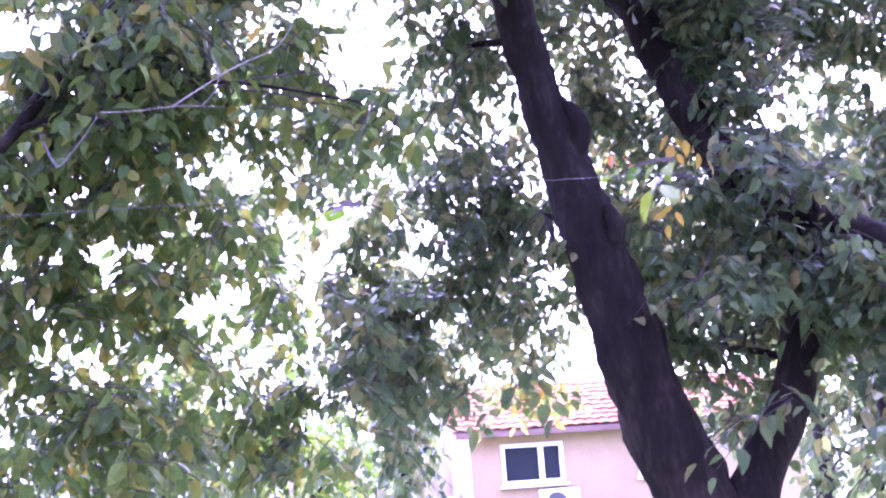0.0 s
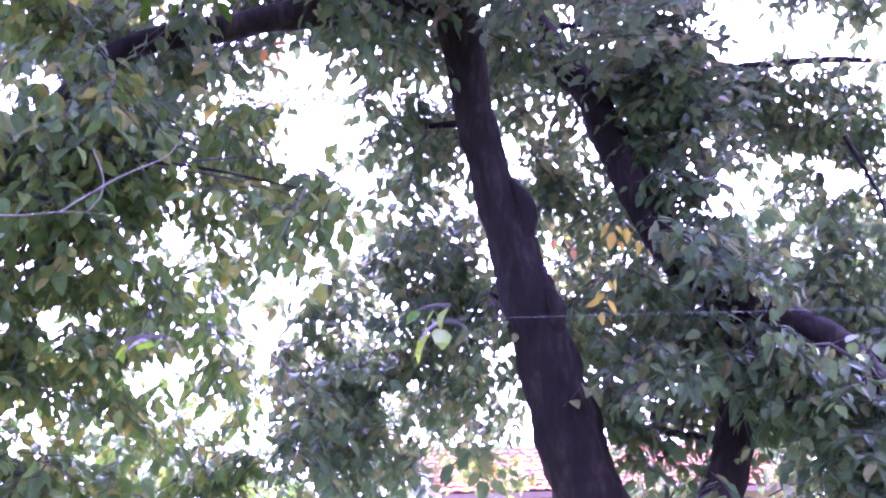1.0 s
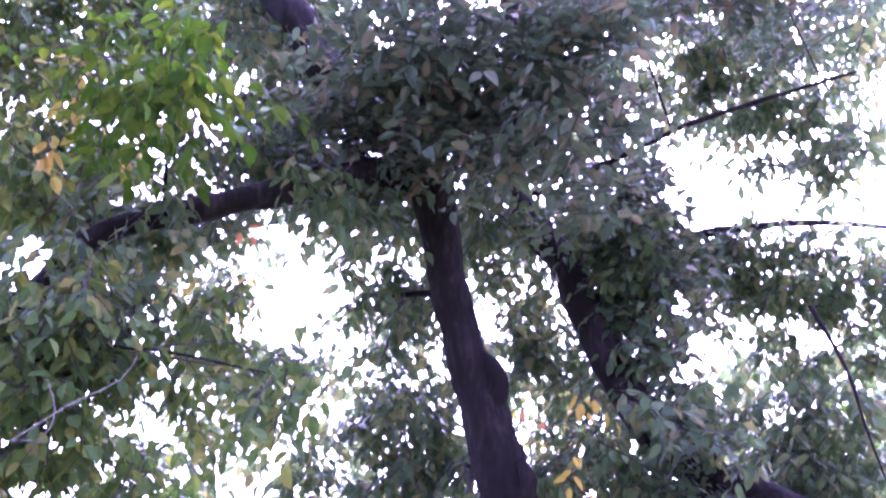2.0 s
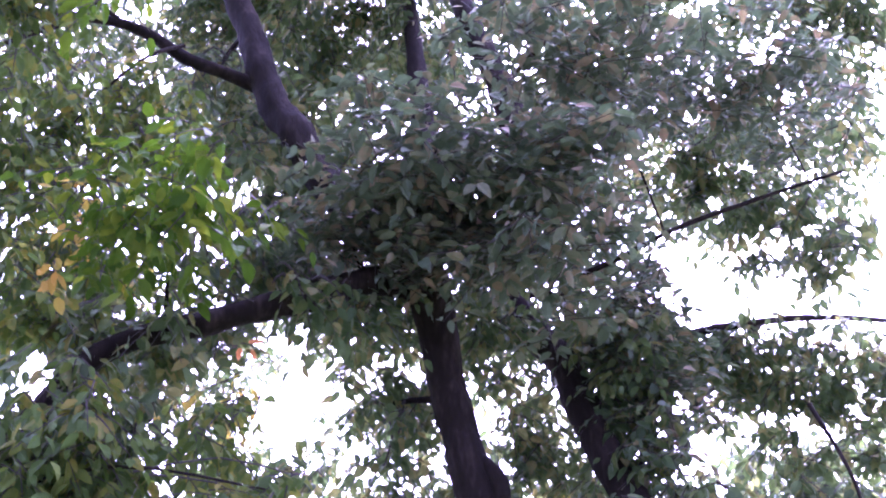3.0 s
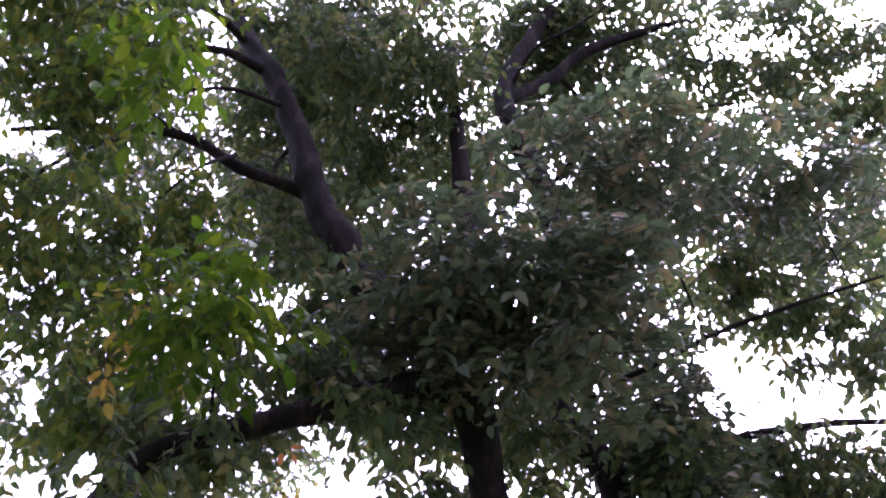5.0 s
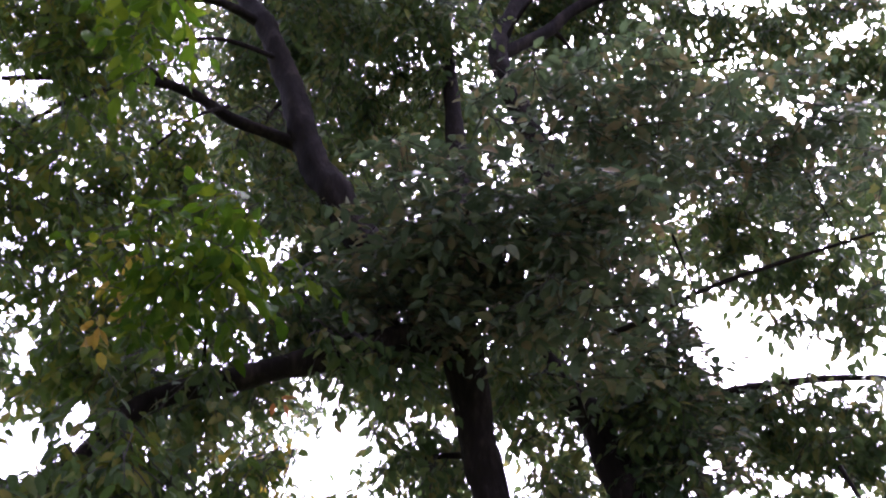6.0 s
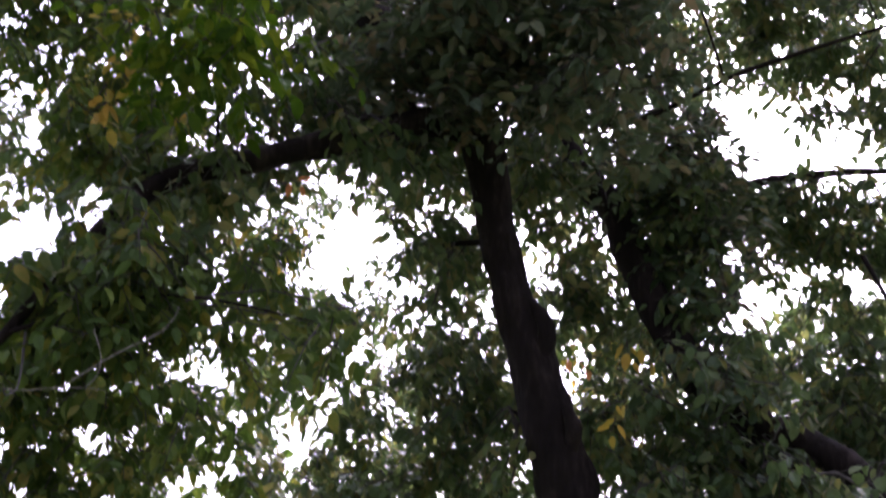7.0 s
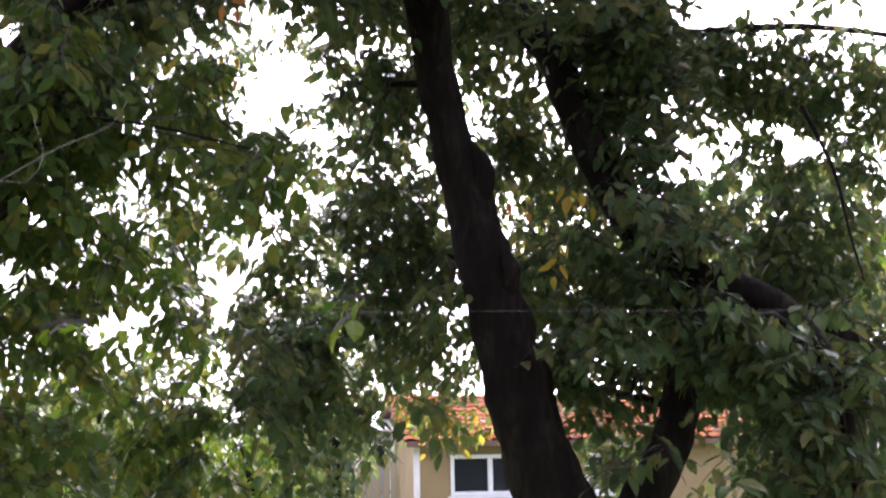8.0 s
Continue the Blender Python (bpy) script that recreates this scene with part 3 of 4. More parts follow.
bough(tree, (-0.81, 4.80, 5.08), (0.32, 0.35, 0.18), 250, "lime")
bough(tree, (-1.67, 5.60, 4.76), (0.55, 0.50, 0.37), 1190, "moss")
bough(tree, (-0.55, 5.00, 3.98), (0.42, 0.40, 0.30), 490, "lime")
bough(tree, (-1.45, 6.50, 4.57), (0.52, 0.40, 0.37), 930, "gold")
bough(tree, (-0.25, 6.60, 4.90), (0.45, 0.40, 0.38), 680, "green")
bough(tree, (-0.36, 6.20, 4.29), (0.53, 0.30, 0.16), 570, "green")
bough(tree, (-0.01, 7.00, 7.03), (0.74, 0.60, 0.53), 2700, "green")
bough(tree, (-0.82, 6.90, 5.90), (0.25, 0.20, 0.40), 530, "green")
bough(tree, (-0.16, 5.00, 2.77), (0.20, 0.20, 0.16), 140, "moss")
bough(tree, (0.18, 7.41, 6.53), (0.57, 0.50, 0.38), 900, "green")
bough(tree, (1.36, 8.50, 8.51), (1.09, 0.70, 0.56), 5270, "green", 0.072)
bough(tree, (-0.99, 6.00, 2.58), (0.40, 0.30, 0.23), 240, "moss")
bough(tree, (2.86, 8.00, 7.67), (1.01, 0.70, 0.67), 3820, "green", 0.072)
bough(tree, (1.23, 5.60, 4.98), (0.64, 0.50, 0.30), 1370, "dull")
bough(tree, (2.22, 6.20, 5.19), (0.56, 0.50, 0.37), 1210, "dull")
bough(tree, (0.50, 5.50, 4.36), (0.54, 0.50, 0.34), 1470, "dull")
bough(tree, (0.98, 5.40, 4.04), (0.44, 0.40, 0.35), 1190, "dull")
bough(tree, (0.56, 5.70, 4.08), (0.39, 0.30, 0.21), 560, "dull")
bough(tree, (2.23, 6.60, 4.82), (0.61, 0.40, 0.26), 700, "green")
bough(tree, (1.52, 6.60, 3.98), (0.24, 0.30, 0.52), 770, "dull")
bough(tree, (1.31, 7.20, 4.34), (0.32, 0.20, 0.42), 970, "green")
bough(tree, (1.10, 6.00, 3.87), (0.14, 0.12, 0.28), 100, "dull")
bough(tree, (0.71, 7.10, 4.33), (0.20, 0.20, 0.35), 190, "green")
bough(tree, (-0.47, 7.50, 6.25), (0.62, 0.50, 0.68), 1250, "green")
bough(tree, (2.74, 7.30, 3.92), (0.99, 0.35, 0.33), 1600, "green")
bough(tree, (-0.99, 6.15, 3.95), (0.64, 0.30, 0.21), 1070, "green")
bough(tree, (-1.79, 6.80, 4.45), (0.71, 0.50, 0.36), 1150, "green")
bough(tree, (-1.14, 8.60, 7.58), (2.20, 0.80, 1.41), 15650, "green", 0.072)
bough(tree, (1.94, 8.80, 6.91), (2.26, 0.80, 1.45), 14340, "green", 0.072)
bough(tree, (-1.01, 5.30, 3.22), (0.41, 0.40, 0.29), 750, "green")
bough(tree, (-0.53, 5.60, 3.41), (0.23, 0.30, 0.15), 110, "gold")
bough(tree, (-0.91, 5.30, 3.19), (0.65, 0.50, 0.29), 1050, "moss")
bough(tree, (-0.83, 5.30, 2.76), (0.65, 0.50, 0.26), 600, "moss")
bough(tree, (-1.18, 6.00, 2.41), (0.77, 0.50, 0.37), 830, "moss")
bough(tree, (-0.24, 6.00, 3.15), (0.28, 0.30, 0.16), 250, "green")
bough(tree, (0.14, 6.60, 3.52), (0.16, 0.25, 0.42), 340, "green")
bough(tree, (0.07, 6.90, 2.90), (0.47, 0.40, 0.45), 680, "green")
bough(tree, (-0.14, 7.40, 2.48), (0.58, 0.40, 0.27), 400, "green")
bough(tree, (0.41, 7.80, 2.53), (0.49, 0.50, 0.39), 940, "green", 0.06)
bough(tree, (0.42, 7.40, 3.11), (0.24, 0.40, 0.61), 320, "green")
bough(tree, (0.90, 7.60, 3.90), (0.35, 0.40, 0.63), 300, "green")
bough(tree, (1.19, 8.00, 3.24), (0.37, 0.40, 0.54), 980, "gold", 0.06)
bough(tree, (1.54, 6.50, 3.59), (0.17, 0.22, 0.52), 350, "dull")
bough(tree, (1.49, 5.95, 2.75), (0.25, 0.25, 0.32), 320, "green")
bough(tree, (2.20, 6.40, 2.02), (0.34, 0.30, 0.43), 970, "green")
bough(tree, (1.81, 6.50, 1.64), (0.21, 0.15, 0.43), 120, "green")
bough(tree, (1.79, 5.50, 2.23), (0.25, 0.12, 0.17), 110, "green")
bough(tree, (1.92, 5.50, 2.00), (0.12, 0.12, 0.25), 60, "green")
bough(tree, (-0.31, 5.20, 3.13), (0.11, 0.15, 0.13), 60, "moss")
bough(tree, (-0.96, 5.20, 2.43), (0.38, 0.30, 0.23), 160, "moss")
bough(tree, (1.07, 7.20, 2.76), (0.32, 0.20, 0.35), 560, "green")
bough(tree, (0.01, 5.90, 3.85), (0.25, 0.12, 0.10), 110, "green")
bough(tree, (-0.70, 6.80, 2.73), (0.16, 0.15, 0.30), 160, "green")
bough(tree, (1.66, 8.62, 8.39), (0.50, 0.30, 0.28), 500, "green")
bough(tree, (-0.04, 5.50, 3.80), (0.23, 0.12, 0.07), 30, "green")
bough(tree, (-0.91, 4.90, 3.90), (0.08, 0.12, 0.15), 20, "gold")
bough(tree, (-1.10, 6.00, 1.86), (0.28, 0.30, 0.21), 190, "green")
bough(tree, (-0.74, 6.60, 1.92), (0.11, 0.12, 0.26), 100, "green")
bough(tree, (-0.28, 6.40, 2.10), (0.08, 0.10, 0.28), 70, "green")
bough(tree, (0.53, 6.30, 2.64), (0.09, 0.10, 0.37), 50, "green")
bough(tree, (0.33, 6.53, 3.45), (0.10, 0.10, 0.31), 40, "green")
bough(tree, (2.05, 6.80, 2.49), (0.55, 0.35, 0.33), 1000, "green")
bough(tree, (1.09, 5.70, 2.25), (0.20, 0.20, 0.24), 90, "green")
bough(tree, (2.40, 7.40, 3.75), (0.85, 0.50, 0.52), 810, "green")
bough(tree, (-0.93, 7.40, 2.50), (1.01, 0.50, 0.40), 650, "moss")
bough(tree, (0.61, 8.00, 2.13), (0.44, 0.30, 0.13), 220, "gold", 0.06)
bough(tree, (2.43, 6.80, 2.89), (0.49, 0.40, 0.36), 760, "green")
bough(tree, (-1.12, 9.00, 4.12), (1.74, 0.60, 1.16), 3900, "green", 0.06)
bough(tree, (1.04, 7.20, 3.63), (0.18, 0.20, 0.47), 280, "green")
bough(tree, (0.83, 7.00, 3.59), (0.26, 0.20, 0.34), 170, "green")
bough(tree, (2.27, 7.15, 4.11), (0.70, 0.15, 0.11), 490, "green")
bough(tree, (0.55, 7.00, 2.65), (0.14, 0.20, 0.43), 170, "green")
bough(tree, (-1.56, 6.00, 5.45), (0.58, 0.50, 0.59), 910, "moss")
bough(tree, (-2.21, 6.50, 6.77), (0.65, 0.40, 0.43), 730, "green")
bough(tree, (1.22, 7.00, 3.43), (0.12, 0.15, 0.31), 80, "green")
bough(tree, (1.27, 6.45, 2.04), (0.20, 0.12, 0.28), 110, "dull")
bough(tree, (1.29, 6.45, 2.13), (0.26, 0.12, 0.53), 330, "green")
bough(tree, (1.77, 9.00, 2.12), (0.31, 0.20, 0.43), 430, "green", 0.06)
bough(tree, (1.32, 8.27, 8.11), (0.48, 0.25, 0.36), 230, "green")
bough(tree, (-1.28, 5.40, 1.85), (0.38, 0.30, 0.29), 540, "moss")
bough(tree, (-1.30, 5.30, 1.92), (0.14, 0.15, 0.13), 30, "gold")
bough(tree, (-0.93, 6.60, 1.90), (0.53, 0.40, 0.32), 450, "moss")
bough(tree, (-0.33, 7.00, 2.43), (0.37, 0.40, 0.56), 560, "green")
bough(tree, (0.28, 6.90, 3.90), (0.17, 0.25, 0.33), 300, "green")
bough(tree, (0.29, 7.00, 2.78), (0.17, 0.25, 0.45), 340, "green")
bough(tree, (0.77, 7.40, 4.25), (0.34, 0.30, 0.40), 400, "green")
bough(tree, (-0.27, 6.60, 4.38), (0.53, 0.30, 0.18), 420, "green")
bough(tree, (-0.89, 5.97, 3.80), (0.40, 0.20, 0.12), 320, "green")
bough(tree, (0.56, 6.90, 4.23), (0.17, 0.25, 0.33), 160, "green")
bough(tree, (0.09, 5.70, 4.26), (0.30, 0.30, 0.24), 380, "dull")
bough(tree, (-0.76, 8.00, 7.86), (0.60, 0.50, 0.74), 3890, "green", 0.072)
bough(tree, (0.34, 6.90, 3.29), (0.13, 0.12, 0.56), 330, "green")
bough(tree, (1.29, 6.90, 2.75), (0.31, 0.20, 0.28), 310, "green")
bough(tree, (1.34, 6.70, 3.85), (0.16, 0.15, 0.13), 90, "green")
bough(tree, (0.11, 7.20, 2.16), (0.12, 0.15, 0.27), 100, "green")
bough(tree, (1.12, 8.50, 8.07), (0.53, 0.30, 0.41), 860, "green")
bough(tree, (-0.38, 7.00, 5.46), (0.51, 0.40, 0.44), 820, "green")
bough(tree, (1.25, 7.20, 3.27), (0.24, 0.20, 0.35), 320, "green")
bough(tree, (2.06, 7.00, 2.96), (0.51, 0.30, 0.23), 520, "green")
bough(tree, (-0.11, 6.80, 2.05), (0.09, 0.12, 0.33), 130, "green")
bough(tree, (-0.52, 6.90, 1.99), (0.13, 0.12, 0.17), 90, "green")
bough(tree, (-0.17, 7.00, 2.31), (0.13, 0.15, 0.38), 230, "green")
bough(tree, (0.09, 7.60, 2.37), (0.09, 0.12, 0.38), 120, "green")
bough(tree, (-0.06, 7.60, 8.68), (1.26, 0.50, 0.52), 2930, "green")
bough(tree, (-1.70, 5.60, 6.71), (0.74, 0.50, 0.35), 1700, "moss")
bough(tree, (2.72, 8.50, 9.22), (1.63, 0.50, 0.60), 4560, "green", 0.072)
bough(tree, (2.98, 7.80, 5.77), (0.65, 0.40, 0.50), 1530, "green", 0.072)
bough(tree, (-1.20, 6.20, 5.06), (0.61, 0.40, 0.32), 780, "moss")
bough(tree, (-1.40, 5.50, 2.67), (0.41, 0.40, 0.62), 1120, "moss")
bough(tree, (1.47, 6.60, 2.47), (0.53, 0.30, 0.35), 330, "green")
bough(tree, (1.07, 6.40, 2.44), (0.15, 0.20, 0.33), 220, "green")
bough(tree, (1.91, 6.10, 2.24), (0.29, 0.20, 0.19), 190, "green")
bough(tree, (0.12, 6.60, 4.07), (0.21, 0.20, 0.20), 220, "green")
bough(tree, (2.60, 7.00, 4.64), (0.43, 0.30, 0.28), 590, "green")
bough(tree, (3.65, 8.00, 7.03), (0.50, 0.40, 0.92), 2180, "green", 0.072)
bough(tree, (2.67, 6.80, 2.23), (0.44, 0.30, 0.68), 1320, "green")

# leaves that clothe the stem and hang in dark curtains from the limbs
bough(tree, (0.73, 6.60, 4.14), (0.26, 0.20, 0.17), 300, "green")
bough(tree, (0.80, 6.10, 4.20), (0.24, 0.20, 0.20), 280, "dull")
bough(tree, (0.20, 6.20, 3.98), (0.16, 0.14, 0.10), 120, "green")
bough(tree, (1.38, 6.40, 3.88), (0.15, 0.18, 0.22), 330, "green")
bough(tree, (1.40, 6.50, 3.55), (0.13, 0.16, 0.24), 330, "green")
bough(tree, (1.45, 6.45, 3.20), (0.12, 0.14, 0.24), 320, "green")
bough(tree, (1.52, 6.40, 2.95), (0.12, 0.14, 0.16), 220, "green")
bough(tree, (1.30, 6.25, 2.72), (0.14, 0.10, 0.14), 130, "green")
bough(tree, (1.42, 6.10, 2.52), (0.18, 0.10, 0.14), 200, "green")
bough(tree, (1.60, 5.95, 2.32), (0.20, 0.12, 0.12), 240, "green")
bough(tree, (1.80, 5.80, 2.20), (0.18, 0.14, 0.14), 260, "green")
bough(tree, (1.86, 5.60, 1.98), (0.16, 0.14, 0.18), 300, "green")
bough(tree, (1.84, 5.55, 1.70), (0.17, 0.14, 0.22), 320, "green")
bough(tree, (2.12, 5.75, 2.10), (0.16, 0.14, 0.22), 240, "green")
bough(tree, (-0.73, 7.92, 8.06), (0.50, 0.40, 0.40), 700, "green")
bough(tree, (-0.95, 7.81, 8.69), (0.45, 0.40, 0.30), 600, "green")
bough(tree, (-1.30, 6.30, 7.10), (0.45, 0.35, 0.25), 380, "moss")
bough(tree, (-1.59, 5.60, 4.25), (0.30, 0.25, 0.16), 170, "moss")
bough(tree, (-1.19, 5.50, 3.71), (0.28, 0.25, 0.14), 330, "moss")
bough(tree, (-1.49, 5.70, 4.61), (0.30, 0.25, 0.15), 130, "moss")
bough(tree, (0.01, 6.60, 4.89), (0.30, 0.20, 0.15), 220, "green")
bough(tree, (0.03, 6.30, 4.28), (0.22, 0.18, 0.12), 240, "green")
bough(tree, (-0.68, 6.70, 5.30), (0.25, 0.20, 0.18), 260, "green")
bough(tree, (-0.44, 6.60, 4.77), (0.22, 0.20, 0.15), 200, "green")
bough(tree, (-1.23, 5.60, 2.71), (0.30, 0.25, 0.16), 190, "moss")
bough(tree, (-1.34, 5.40, 2.82), (0.22, 0.20, 0.14), 160, "moss")
bough(tree, (-0.97, 5.80, 2.72), (0.20, 0.20, 0.12), 100, "moss")
bough(tree, (0.07, 5.90, 4.18), (0.20, 0.15, 0.10), 190, "dull")
bough(tree, (-1.03, 7.30, 7.61), (0.35, 0.25, 0.25), 330, "green")
bough(tree, (-0.50, 7.50, 7.75), (0.35, 0.25, 0.25), 330, "green")
bough(tree, (-0.62, 5.40, 3.66), (0.45, 0.08, 0.10), 130, "green")
bough(tree, (-0.05, 5.65, 3.86), (0.20, 0.08, 0.08), 60, "green")
bough(tree, (2.73, 7.40, 3.75), (0.35, 0.20, 0.20), 140, "green")
bough(tree, (2.54, 7.40, 3.45), (0.30, 0.20, 0.16), 120, "green")
bough(tree, (2.88, 7.20, 3.45), (0.30, 0.20, 0.20), 140, "green")
bough(tree, (-0.81, 5.80, 2.80), (0.14, 0.12, 0.08), 75, "moss")
bough(tree, (0.87, 7.20, 3.65), (0.14, 0.12, 0.20), 110, "green")
bough(tree, (0.99, 6.90, 2.83), (0.15, 0.12, 0.15), 150, "green")
bough(tree, (-0.24, 6.20, 2.43), (0.16, 0.14, 0.14), 120, "green")

# unseen boughs added overhead, rising over the trunk, and beside it to cast shade
for k in range(14):
    bough(tree, (-2.8 + 1.5 * (k % 5) + 0.4 * (k // 5), 3.6 - 1.9 * (k // 5), 6.9 + 0.35 * (k % 3)), (1.1, 1.1, 0.6), 700, "green", 0.13)
for k in range(8):
    bough(tree, (3.9 + 0.5 * (k % 2), 3.9 + 0.75 * (k // 2), 2.6 + 1.5 * (k % 2) + 0.4 * (k // 2)), (0.6, 0.6, 0.8), 800, "green", 0.1)
    bough(tree, (-3.5 - 0.5 * (k % 2), 3.2 + 0.75 * (k // 2), 2.8 + 1.5 * (k % 2) + 0.4 * (k // 2)), (0.6, 0.6, 0.8), 800, "green", 0.1)
for k in range(40):
    x, y = -5.6 + 1.6 * (k % 8) + 0.4 * (k // 8 % 2), -4.5 + 2.6 * (k // 8)
    bough(tree, (x, y, max(8.0, 5.2 + 1.12 * (y - 1.2)) + 0.5 * (k % 3)), (1.3, 1.4, 0.5), 620, "green", 0.17)

# ---- single leaves on the boughs that hang lowest before the trunk ----
def single_leaves(tree, centre, radii, count, tone, size=0.1):
    np.random.seed(int(1e4 + 1000 * centre[0] + 137 * centre[1] + 7100 * centre[2]))
    p, ax, up, s, lines = sprays(centre, radii, count * 1.3, size, per=9 if count > 12 else 4, fan=3)
    keep = clear(p) if count > 10 else np.ones(len(p), bool)
    p, ax, up, s = p[keep][:count], ax[keep][:count], up[keep][:count], s[keep][:count]
    shapes = []
    for k in range(5):
        v, f = leaf_mesh(np.zeros((1, 3)), np.array([(1.0, 0, 0)]), np.array([(0, 0, 1.0)]), np.ones(1))
        me = bpy.data.meshes.new("leaf")
        me.from_pydata([tuple(q) for q in v], [], [tuple(q) for q in f])
        me.materials.append(M_LEAF[tone])
        shapes.append(me)
    a, b, c = leaf_frames(ax, up)
    for i in range(len(p)):
        o = new("leaf", shapes[i % 5])
        o.parent = tree
        o.matrix_basis = Matrix([(*(q * s[i]), t) for q, t in zip(np.stack([a[i], b[i], c[i]], 1), p[i])] + [(0, 0, 0, 1)])
    v, f = twig_mesh(lines)
    tagged(arrays("brushwood", v, f, M_TWIG, tree), kind="stuff")


single_leaves(tree, (-0.73, 4.65, 4.84), (0.3, 0.3, 0.17), 82, "single_lime", 0.088)
single_leaves(tree, (-0.5, 4.85, 3.92), (0.42, 0.35, 0.27), 82, "single_lime", 0.088)
single_leaves(tree, (1.07, 5.75, 2.15), (0.2, 0.2, 0.3), 22, "single", 0.09)
single_leaves(tree, (1.4, 5.2, 1.78), (0.06, 0.05, 0.08), 6, "single")
single_leaves(tree, (0.56, 6.5, 2.04), (0.26, 0.15, 0.12), 28, "single", 0.09)
single_leaves(tree, (-0.93, 5.00, 3.81), (0.07, 0.06, 0.06), 10, "yellow", 0.065)
single_leaves(tree, (-0.94, 5.00, 3.66), (0.06, 0.06, 0.07), 10, "yellow", 0.065)
single_leaves(tree, (-0.69, 5.00, 4.01), (0.05, 0.05, 0.03), 5, "yellow", 0.05)
single_leaves(tree, (1.08, 5.96, 2.95), (0.04, 0.04, 0.1), 8, "yellow", 0.07)
single_leaves(tree, (0.79, 6.02, 2.86), (0.02, 0.02, 0.06), 4, "orange", 0.06)
single_leaves(tree, (-0.31, 5.28, 3.40), (0.04, 0.05, 0.04), 3, "orange", 0.07)
single_leaves(tree, (0.92, 5.6, 2.56), (0.07, 0.05, 0.09), 6, "yellow", 0.055)
single_leaves(tree, (0.25, 2.86, 1.93), (0.05, 0.02, 0.012), 6, "single_lime", 0.034)
single_leaves(tree, (-0.08, 2.89, 1.93), (0.03, 0.02, 0.012), 4, "single_lime", 0.034)
single_leaves(tree, (1.08, 5.7, 1.78), (0.13, 0.1, 0.2), 27, "single", 0.085)

limb(tree, "twig", [(2.2, 6.3, 3.4), (2.28, 6.2, 3.06), (2.32, 6.2, 2.8), (2.37, 6.2, 2.55)], [0.012, 0.009, 0.007, 0.003], 6, 0.1, None, 0.05)
limb(tree, "twig", [(-1.2, 5.05, 2.8), (-0.95, 4.5, 2.5), (-0.7, 3.9, 2.34), (-0.53, 3.52, 2.275)], [0.006, 0.003, 0.0018, 0.0013], 6, 0.1, M_TWIG, 0.04)
limb(tree, "twig", [(-0.53, 3.52, 2.275), (-0.47, 3.5, 2.265), (-0.39, 3.5, 2.27), (-0.31, 3.5, 2.262)], [0.0013, 0.0012, 0.001, 0.0006], 6, 0.1, M_DRY, 0.03, "pale dry dangling twig")
limb(tree, "twig", [(-0.35, 3.5, 2.268), (-0.325, 3.49, 2.29), (-0.32, 3.49, 2.33), (-0.345, 3.5, 2.39)], [0.0011, 0.0011, 0.001, 0.0006], 6, 0.1, M_DRY, 0.03, "pale dry dangling twig")
limb(tree, "twig", [(-0.4, 3.5, 2.27), (-0.31, 3.55, 2.35), (-0.23, 3.6, 2.41), (-0.2, 3.6, 2.46)], [0.0014, 0.0013, 0.0011, 0.0007], 6, 0.1, M_DRY, 0.03, "pale dry dangling twig")

# a thin wire strung across, between the added low boughs at either side
wire_line = spline([(-3.6, 3.05, 2.15), (-1.6, 2.92, 1.96), (0.25, 2.86, 1.92), (2.0, 2.9, 1.95), (3.9, 3.6, 2.3)], [0.00028] * 5, 0.1)
wire_v, wire_f = tube(wire_line, 6)
tagged(arrays("wire", wire_v, wire_f, M_WIRE, None, "", True), "thin grey wire strung across under the tree", "wire")
limb(tree, "twig", [(-0.62, 6.55, 6.21), (-0.95, 6.3, 6.2), (-1.2, 6.1, 6.05), (-1.55, 5.9, 6.0)], [0.02, 0.014, 0.01, 0.004], 7, 0.1, None, 0.08)
limb(tree, "twig", [(-0.86, 6.2, 5.62), (-1.0, 6.0, 5.4), (-1.2, 5.9, 5.1), (-1.28, 5.8, 4.85)], [0.014, 0.01, 0.007, 0.003], 7, 0.1, None, 0.08)
limb(tree, "twig", [(-1.17, 6.0, 5.67), (-1.45, 5.9, 5.85), (-1.7, 5.7, 5.9), (-1.95, 5.6, 6.1)], [0.012, 0.009, 0.006, 0.003], 7, 0.1, None, 0.08)
limb(tree, "twig", [(0.78, 7.6, 7.1), (1.0, 7.4, 7.35), (1.3, 7.3, 7.45), (1.75, 7.2, 7.7)], [0.02, 0.014, 0.01, 0.004], 7, 0.1, None, 0.08)
limb(tree, "twig", [(0.94, 7.3, 5.96), (1.3, 7.0, 6.15), (1.7, 6.8, 6.2), (2.2, 6.6, 6.1)], [0.022, 0.016, 0.01, 0.004], 7, 0.1, None, 0.08)

# ---- the house ----
house = empty("house", (0.48, 24.0, 0), "small single-storey house with beige plaster and red tiled roof", "house", turn=8)
W, D, EAVE, RISE = 7.35, 6.0, 2.46, 1.15
# front wall, one sheet with two window openings, given its thickness
bm = bmesh.new()
xs, zs = (0, 0.74, 2.04, 3.6, 4.9, W), (0, 1.43, 2.25, EAVE)
grid = {(i, k): bm.verts.new((x, 0, z)) for i, x in enumerate(xs) for k, z in enumerate(zs)}
sheet = [bm.faces.new((grid[i, k], grid[i + 1, k], grid[i + 1, k + 1], grid[i, k + 1])) for i in range(5) for k in range(3) if not (k == 1 and i in (1, 3))]
thick = bmesh.ops.extrude_face_region(bm, geom=sheet)
for v in thick["geom"]:
    if isinstance(v, bmesh.types.BMVert):
        v.co.y = 0.25
